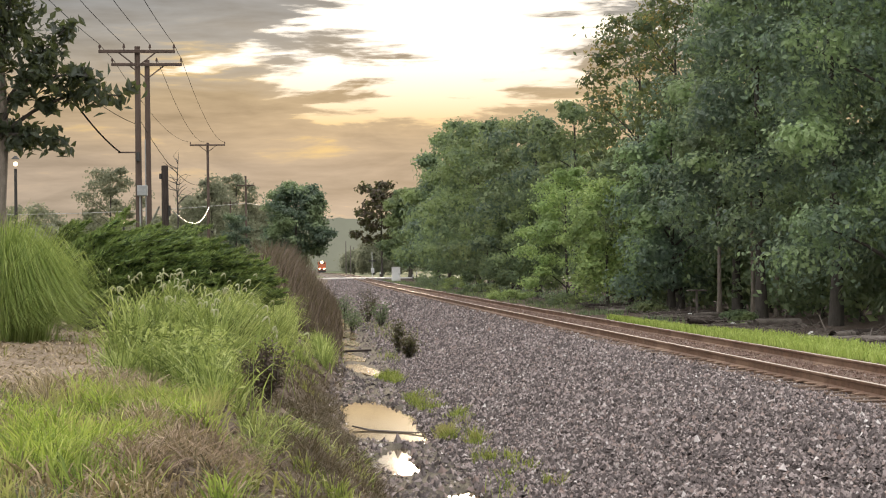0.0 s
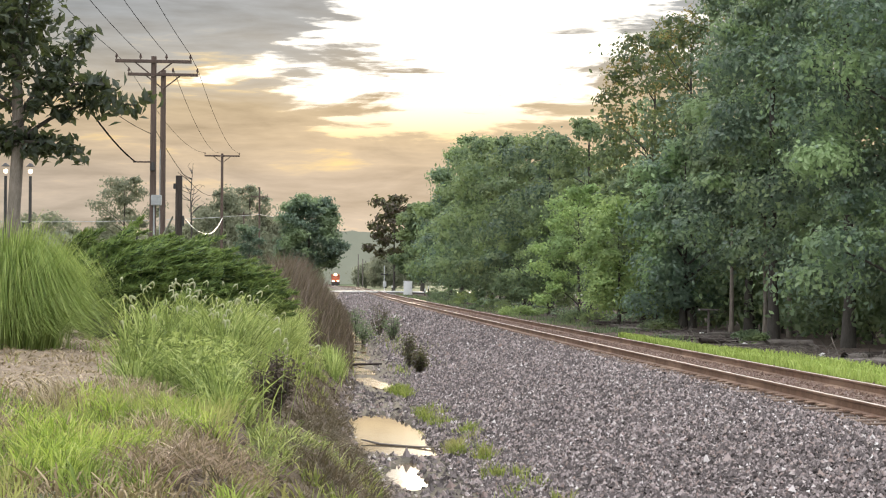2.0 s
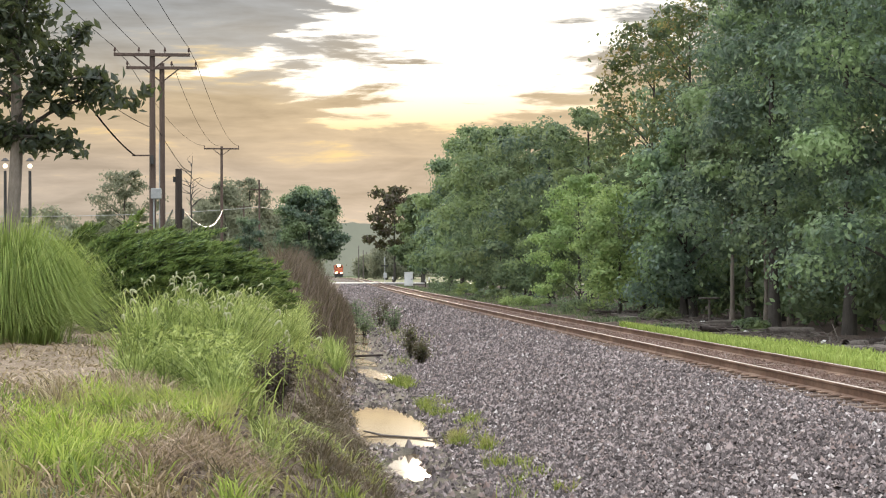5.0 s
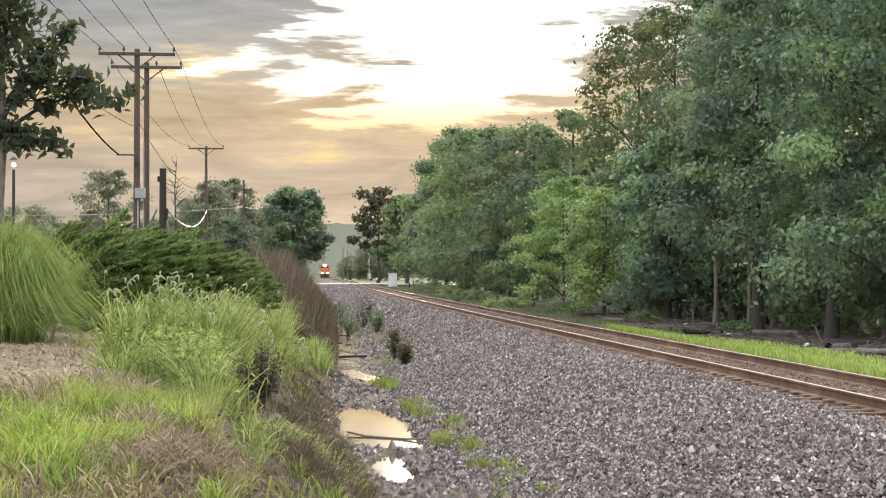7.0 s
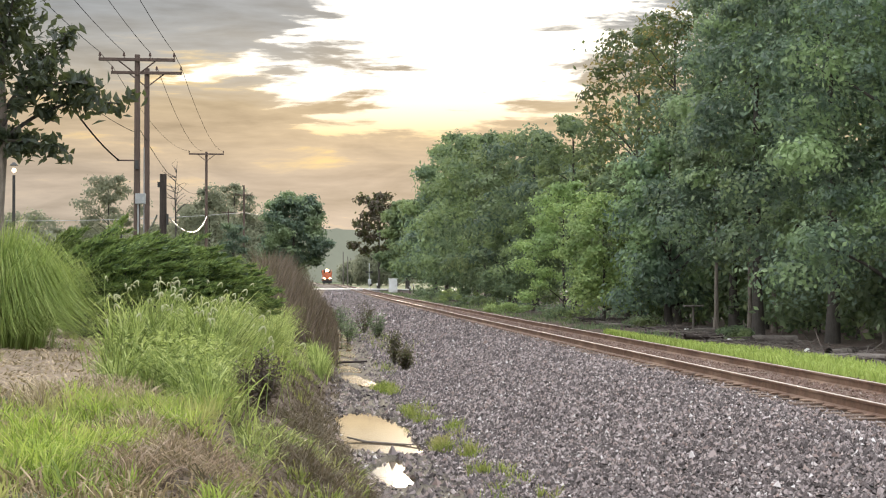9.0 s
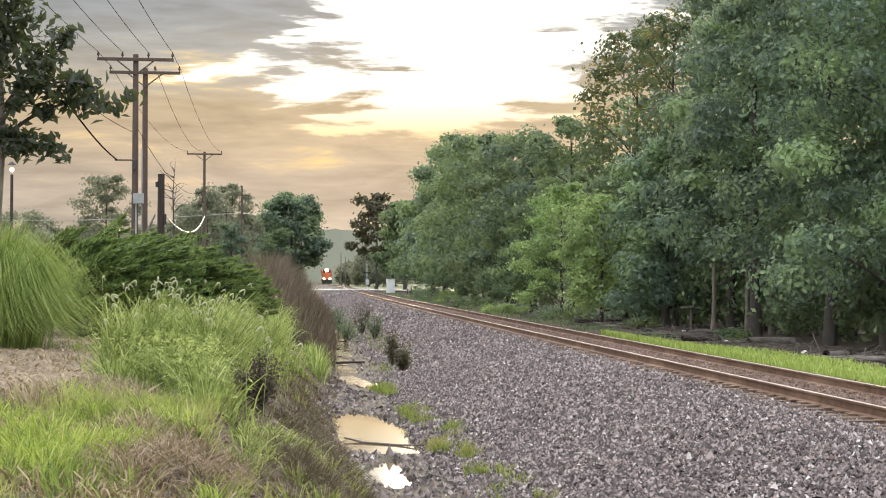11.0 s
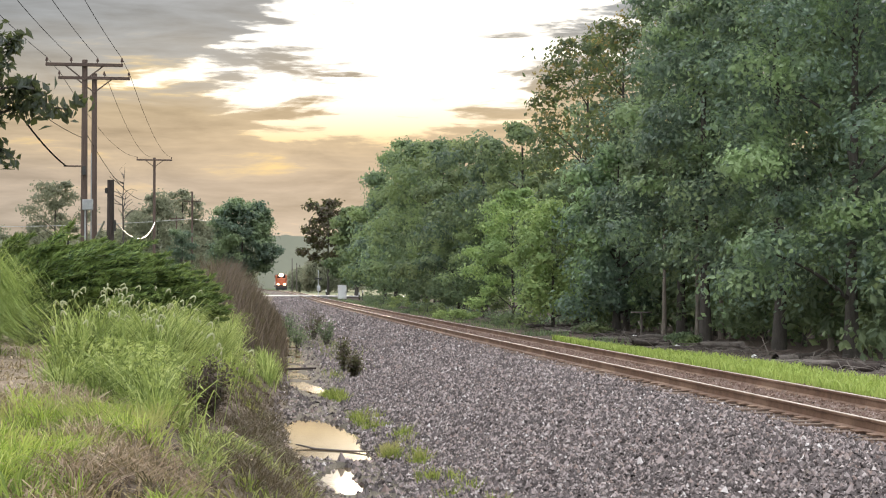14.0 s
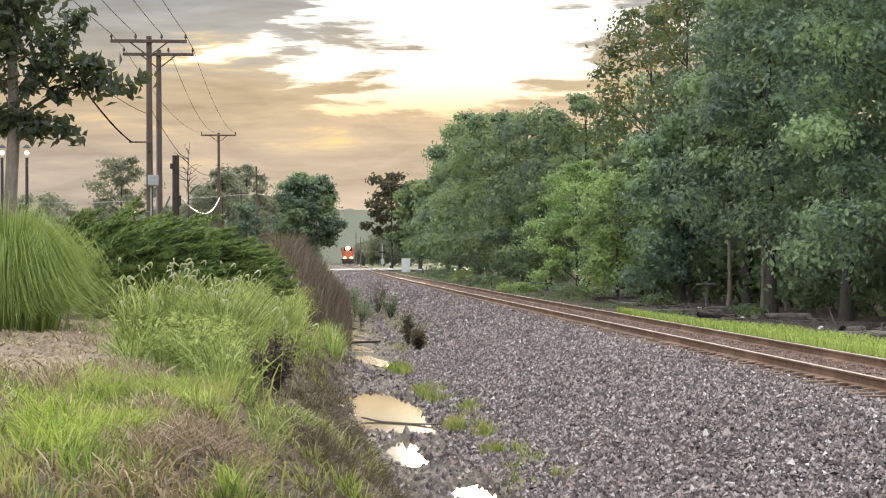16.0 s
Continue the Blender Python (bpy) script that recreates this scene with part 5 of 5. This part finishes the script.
# ---- ditch ----
def make_puddles():
    rng = np.random.default_rng(91)
    for px, py, rx, ry, drift, deep in POOLS:
        m = 40
        a = np.linspace(0, 2 * np.pi, m, endpoint=False)
        k = 1 + 0.16 * np.sin(3 * a + py) + 0.12 * np.sin(5 * a + py * 2.3) + rng.normal(0, 0.05, m)
        dx, dy = np.cos(a) * rx * 1.35 * k, np.sin(a) * ry * 1.2 * k
        rim = np.stack([px + dx + drift * dy, py + dy, np.full(m, pool_level(py))], 1)
        v = np.concatenate([rim, rim - [0, 0, 0.3], [[px, py, pool_level(py)]]])
        i = np.arange(m)
        j = (i + 1) % m
        tagged(piece("puddle", v, np.stack([i, j, np.full(m, 2 * m)], 1), M_WATER if py < 35 else M_RIFFLE, quads=np.stack([i, i + m, j + m, j], 1)), "still rainwater lying in the muddy ditch", "puddle", "puddles in the ditch", kind="structure")
    n = 9500
    y = 15 + 65 * rng.uniform(0, 1, n) ** 1.3
    x = ditch_left(y) + rng.uniform(-0.15, 1.15, n) * (toe_x(y) - ditch_left(y))
    at = np.stack([x, y, land(x, y) + rng.uniform(-0.02, 0.02, n)], 1)
    pool = (y > 44) & (rng.uniform(0, 1, n) < 0.7)
    for px, py, rx, ry, drift, deep in POOLS:
        pool |= (at[:, 2] < pool_level(py) - 0.015) & (np.abs(y - py) < ry * 1.2) & (rng.uniform(0, 1, n) < 0.93)
        pool |= (py > 35) & (np.abs(x - px) < rx * 1.0) & (y > py - ry * 1.4 - 0.5) & (y < py + ry) & (rng.uniform(0, 1, n) < 0.9)
    v, t = chips(rng, at[~pool], 0.07 * rng.lognormal(0, 0.35, (~pool).sum()))
    tagged(piece("ditch_stones", v, t, M_STONE), "scattered wet stones in the ditch bed", "stones", kind="stuff")
    v, q = tube([(1.3, 27.1, -1.06), (1.6, 26.7, -1.10), (2.1, 26.3, -1.105), (2.5, 25.9, -1.07)], [0.014, 0.022, 0.02, 0.01], 7)
    tagged(piece("branch", v, None, M_LOG, quads=q, smooth=True), "bare branch lying across the puddle", "branch")
    v, q = tube([(1.6, 48.5, -0.98), (2.2, 48.2, -0.93), (2.9, 48.0, -0.9)], [0.04, 0.04, 0.03], 7)
    tagged(piece("branch", v, None, M_DARKWOOD, quads=q, smooth=True), "dark bare branch lying across the ditch", "branch")


make_puddles()


# ---- poles and wires ----
def utility_pole(x, y, top, arm, label, pole_r=0.13, box_at=None, pins=(-0.97, -0.34, 0.34, 0.97), drop=0.22):
    z = float(land(x, y)) - 0.05
    h = top - z
    root = thing("utility_pole", (x, y, z), label, "utility pole", "utility poles")
    part("pole", rodded((0, 0, 0), (0, 0, h), pole_r * 1.15, pole_r * 0.85, 14), M_POLE, root, smooth=False)
    part("crossarm", boxed((arm, 0.10, 0.13), (0, -pole_r - 0.04, h - drop), 0.01), M_POLE, root)
    for s in (-1, 1):
        part("brace", rodded((s * arm * 0.24, -pole_r - 0.02, h - drop - 0.05), (0, -pole_r * 0.9, h - drop - 0.62), 0.028, None, 6), M_POLE, root)
    for k in pins:
        px = k * arm / 2
        bm = bmesh.new()
        rod(bm, (px, -pole_r - 0.04, h - drop + 0.06), (px, -pole_r - 0.04, h - drop + 0.16), 0.02, None, 8)
        rod(bm, (px, -pole_r - 0.04, h - drop + 0.14), (px, -pole_r - 0.04, h - drop + 0.22), 0.06, 0.045, 10)
        rod(bm, (px, -pole_r - 0.04, h - drop + 0.22), (px, -pole_r - 0.04, h - drop + 0.29), 0.045, 0.025, 10)
        part("insulator", bm, M_CERAMIC, root)
    return root, z, h


pa, za, ha = utility_pole(-5.4, 65, 10.65, 3.05, "tall weathered wooden utility pole with crossarm and meter box")
part("meter_box", boxed((0.42, 0.2, 0.42), (0.16, -0.24, 4.8 - za), 0.02), M_GREYBOX, pa, "grey metal meter box")
part("conduit", rodded((0.06, -0.16, 0.2), (0.06, -0.16, 4.6 - za), 0.035), M_GREYBOX, pa)
part("bracket", boxed((0.9, 0.06, 0.06), (-0.35, -0.15, 6.35 - za), 0.01), M_POLE, pa)
part("clamp", rodded((0.0, -0.2, 6.0 - za), (0.0, -0.2, 6.35 - za), 0.1, 0.07), M_BLACKSTEEL, pa)
part("conduit", rodded((0.28, -0.05, 0.2), (0.28, -0.05, 6.9 - za), 0.022), M_GREYBOX, pa)
pb, zb, hb = utility_pole(-5.4, 70, 10.75, 3.05, "tall weathered wooden utility pole beside another", pins=(-0.97, 0.28, 0.97))
pc, zc, hc = utility_pole(-5.65, 140, 12.55, 3.05, "wooden utility pole with crossarm farther along the line", pins=(-0.97, 0.97))
pd, zd, hd = utility_pole(-3.4, 200, 13.0, 2.2, "distant wooden utility pole with short crossarm", 0.13, pins=(-0.9, 0.9), drop=1.2)
pe, ze, he = utility_pole(-6.4, 240, 11.6, 2.2, "distant thin utility pole among pale trees", 0.12, pins=(-0.9, 0.9), drop=0.4)

for x, y, top in ((20.8, 460, 8.6), (22.6, 470, 7.4), (24.0, 480, 7.0)):
    z = float(land(x, y))
    ob = part("distant_pole", rodded((0, 0, 0), (0, 0, top - z), 0.16, 0.12, 8), M_LOG)
    ob.location = (x, y, z - 0.05)
    tagged(ob, "distant pale wooden pole beyond the crossing", "pole", "distant poles")

# dark stub of an old pole
sz = float(land(-4.1, 60))
stub = thing("pole_stub", (-4.02, 60, sz), "short dark old pole with a cut top", "pole")
part("pole", rodded((0, 0, 0), (0, 0, 5.5 - sz), 0.15, 0.125, 12), M_DARKWOOD, stub)
part("collar", rodded((-0.16, -0.05, 5.2 - sz), (-0.16, -0.05, 5.0 - sz), 0.05), M_BLACKSTEEL, stub)
part("clamp", rodded((0.16, -0.1, 3.6 - sz), (0.16, -0.1, 4.0 - sz), 0.05), M_BLACKSTEEL, stub)


def wire(a, b, sag, r=0.011, material=None, label="thin dark overhead wire", name="wire"):
    a, b = np.array(a, float), np.array(b, float)
    f = np.linspace(0, 1, 25)[:, None]
    p = a + (b - a) * f - np.array([0, 0, 1]) * sag * 4 * f * (1 - f)
    v, q = tube(p, np.full(25, r), 5)
    tagged(piece(name, v, None, material or M_WIRE, quads=q), label, "wire", "overhead wires")


for k, dx in ((-0.97, 0), (-0.34, 0), (0.34, 0), (0.97, 0)):
    px = -5.4 + k * 1.525
    wire((px, 64.83, 10.72), (px - 0.25, 5, 10.6), 0.75)
for k in (-0.97, 0.97):
    px = -5.4 + k * 1.525
    wire((px, 64.83, 10.72), (px, 69.83, 10.82), 0.03)
for k, e in ((-0.97, -0.97), (0.28, -0.2), (0.97, 0.97)):
    wire((-5.4 + k * 1.525, 69.83, 10.82), (-5.65 + e * 1.525, 139.8, 12.6), 0.9)
wire((-6.1, 64.8, 6.35), (-5.2, 18, 9.2), 0.9, 0.03, label="thick dark service cable to the pole")
wire((-5.5, 64.8, 7.5), (-7.5, 40, 9.0), 0.5, 0.012)
wire((-5.4, 65.2, 7.8), (-5.65, 139.8, 9.2), 1.3, 0.014)
wire((-3.95, 60, 4.05), (-5.6, 139.8, 6.9), 1.05, 0.028, M_CABLE, "sagging pale cable between pole stub and pole")
wire((-5.3, 64.8, 2.95), (-4.25, 60, 3.95), 0.1, 0.035, M_CABLE, "pale cable between pole and stub")
wire((-30, 150, 6.8), (-3.4, 200, 9.6), 0.4, 0.03, M_CABLE, label="distant pale street cable")
wire((-3.4, 200, 9.6), (6.0, 260, 12.0), 0.5, 0.03, M_CABLE, label="distant pale street cable")


# ---- lamps and lineside things ----
def street_lamp(x, y, top):
    z = float(land(x, y))
    root = thing("street_lamp", (x, y, z), "lit street lamp with round globe on a slim post", "street lamp", "street lamps")
    part("post", rodded((0, 0, 0), (0, 0, top - z), 0.06, 0.045), M_BLACKSTEEL, root)
    part("cap", rodded((0, 0, top - z + 0.3), (0, 0, top - z + 0.4), 0.14, 0.03), M_BLACKSTEEL, root)
    bm = bmesh.new()
    bmesh.ops.create_uvsphere(bm, u_segments=16, v_segments=10, radius=0.075, matrix=Matrix.Translation((0, 0, top - z + 0.15)))
    part("globe", bm, M_LAMP, root, "glowing warm glass globe", smooth=True)


street_lamp(-6.95, 75, 3.65)
street_lamp(-7.9, 50, 4.8)
street_lamp(-8.65, 50, 4.8)


def signal_cabinet(x, y):
    z = float(land(x, y))
    root = thing("signal_cabinet", (x, y, z), "light-grey metal signal cabinet beside the road crossing", "cabinet")
    part("base", boxed((1.05, 0.85, 0.25), (0, 0, 0.05), 0.01), M_LOG, root)
    part("body", boxed((0.98, 0.8, 1.6), (0, 0, 0.95), 0.02), M_CABINET, root)
    door = part("door", boxed((0.86, 0.03, 1.42), (0, -0.41, 0.95), 0.008), M_CABINET, root)
    part("handle", boxed((0.04, 0.04, 0.18), (0.33, -0.44, 0.95), 0.008), M_BLACKSTEEL, door)
    part("roof", boxed((1.08, 0.92, 0.06), (0, 0, 1.78), 0.015), M_CABINET, root)


signal_cabinet(14.35, 187)


def crossing_signal(x, y):
    z = float(land(x, y))
    root = thing("crossing_signal", (x, y, z), "grey crossing signal mast beside the road", "crossing signal")
    part("mast", rodded((0, 0, 0), (0, 0, 3.6), 0.06), M_METAL, root)
    part("case", boxed((0.45, 0.35, 0.7), (0.05, 0, 1.1), 0.02), M_METAL, root)
    part("crossarm", boxed((0.9, 0.06, 0.12), (0, -0.08, 2.4), 0.01), M_BLACKSTEEL, root)
    for s in (-0.33, 0.33):
        part("lamp_hood", rodded((s, -0.12, 2.4), (s, -0.3, 2.4), 0.15, 0.15, 12), M_BLACKSTEEL, root)


crossing_signal(13.2, 214)
for x, y, h in ((14.2, 213, 1.0), (17.6, 196, 1.2), (17.2, 196.5, 0.9)):
    z = float(land(x, y))
    root = thing("marker_post", (x, y, z), "short white-topped marker post beside the road", "post", "marker posts")
    part("post", boxed((0.12, 0.12, h), (0, 0, h / 2), 0.015), M_DARKWOOD, root)
    part("band", boxed((0.16, 0.16, 0.3), (0, 0, h - 0.15), 0.015), M_WHITE, root, "white band")


# ---- far wooded rise ----
def far_rise():
    rng = np.random.default_rng(15)
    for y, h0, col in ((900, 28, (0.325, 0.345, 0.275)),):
        xs = np.linspace(-900, 900, 500)
        top = h0 + 1.2 * lump(xs, 0 * xs, 0.008, y) + 0.35 * lump(xs, 0 * xs, 0.05, y) + rng.normal(0, 0.25, 500)
        v = np.concatenate([np.stack([xs, np.full(500, y), np.full(500, -6.0)], 1), np.stack([xs, np.full(500, y + 15), top], 1), np.stack([xs, np.full(500, y + 60), top * 0.5], 1)])
        i = np.arange(499)
        q = np.concatenate([np.stack([i, i + 1, i + 501, i + 500], 1), np.stack([i + 500, i + 501, i + 1001, i + 1000], 1)])
        # pale emission stands in for haze; a wooded hill gives off no light
        m, t, out = blank("painted_haze_glow")
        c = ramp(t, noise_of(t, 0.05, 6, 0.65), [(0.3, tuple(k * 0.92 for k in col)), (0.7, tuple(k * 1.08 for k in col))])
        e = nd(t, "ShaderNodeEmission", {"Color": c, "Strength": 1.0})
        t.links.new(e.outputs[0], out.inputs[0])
        tagged(piece("backdrop", v, None, m, quads=q), "far wooded rise with evening haze painted in as glow", "backdrop", kind="structure")


far_rise()


# ---- the train ----
def locomotive():
    root = thing("locomotive", (0, 0, 0), "orange diesel freight locomotive with lit headlights", "locomotive")
    part("frame", boxed((2.9, 21.0, 0.45), (0, 11.0, 1.3), 0.03), M_BLACKSTEEL, root)
    part("nose", boxed((2.1, 2.2, 1.9), (0, 1.9, 2.45), 0.12), M_ORANGE, root)
    cab = part("cab", boxed((3.05, 2.4, 2.75), (0, 4.1, 2.9), 0.18), M_ORANGE, root)
    for s in (-1, 1):
        part("windshield", boxed((0.85, 0.04, 0.62), (s * 0.6, 2.89, 3.72), 0.01), M_GLASS, cab, "dark windshield")
        part("side_window", boxed((0.04, 1.1, 0.65), (s * 1.53, 4.1, 3.55), 0.01), M_GLASS, cab)
    part("hood", boxed((1.9, 14.5, 2.7), (0, 12.6, 2.85), 0.1), M_ORANGE, root)
    part("radiator", boxed((2.9, 4.0, 0.9), (0, 17.6, 4.0), 0.1), M_BLACKSTEEL, root)
    part("roof", boxed((2.3, 2.3, 0.12), (0, 4.1, 4.33), 0.05), M_BLACKSTEEL, root)
    bm = boxed((2.9, 0.12, 0.75), (0, 0.65, 0.62), 0.02)
    part("plow", bm, M_BLACKSTEEL, root)
    part("pilot", boxed((3.0, 0.5, 0.6), (0, 0.9, 1.25), 0.03), M_ORANGE, root)
    part("coupler", boxed((0.3, 0.8, 0.3), (0, 0.35, 0.95), 0.05), M_BLACKSTEEL, root)
    for s in (-1, 1):
        # lens discs oversized: the glare around each lamp is put into their shape
        part("headlight", rodded((s * 0.16, 2.9, 4.17), (s * 0.16, 2.72, 4.17), 0.42, 0.42, 16), M_LIGHT, root, "lit headlight lens, oversized to include its glare")
        part("ditch_light", rodded((s * 0.86, 0.7, 1.62), (s * 0.86, 0.52, 1.62), 0.36, 0.36, 16), M_LIGHT, root, "lit ditch light lens, oversized to include its glare")
        part("number_board", boxed((0.5, 0.05, 0.22), (s * 0.8, 2.88, 4.12), 0.01), M_GLASS, root)
        for y in (0.75, 1.9, 5.6, 9, 12, 15, 18, 21):
            part("stanchion", rodded((s * 1.45, y, 1.5), (s * 1.45, y, 2.5), 0.025, None, 6), M_WHITE, root)
        part("handrail", rodded((s * 1.45, 0.75, 2.5), (s * 1.45, 2.9, 2.5), 0.025, None, 6), M_WHITE, root)
        part("handrail", rodded((s * 1.45, 5.6, 2.5), (s * 1.45, 21, 2.5), 0.025, None, 6), M_WHITE, root)
    part("fuel_tank", boxed((2.6, 5.0, 0.75), (0, 11, 0.75), 0.15), M_BLACKSTEEL, root)
    for yb in (4.2, 17.8):
        part("truck", boxed((2.2, 4.6, 0.4), (0, yb, 0.75), 0.05), M_BLACKSTEEL, root)
        for dy in (-1.8, 0, 1.8):
            bm = bmesh.new()
            for s in (-1, 1):
                rod(bm, (s * 0.68, yb + dy, 0.5), (s * 0.82, yb + dy, 0.5), 0.5, 0.5, 20)
            rod(bm, (-0.7, yb + dy, 0.5), (0.7, yb + dy, 0.5), 0.09)
            part("wheelset", bm, M_BLACKSTEEL, root)
    return root


LOCO = locomotive()


# ---- what moves ----
def motions():
    rows = []
    for t in (0, 2, 4, 6, 8, 10, 12, 14, 16):
        y = 608 - 13.0 * t
        x = float(track_x(y))
        turn = math.degrees(math.atan2(float(track_x(y + 12)) - float(track_x(y - 12)), 24))
        tilt = math.degrees(math.atan2(float(track_z(y + 12)) - float(track_z(y - 12)), 24))
        rows.append((t, pose(x, y, float(track_z(y)), tilt, 0, -turn)))
    walk(LOCO, rows)


motions()
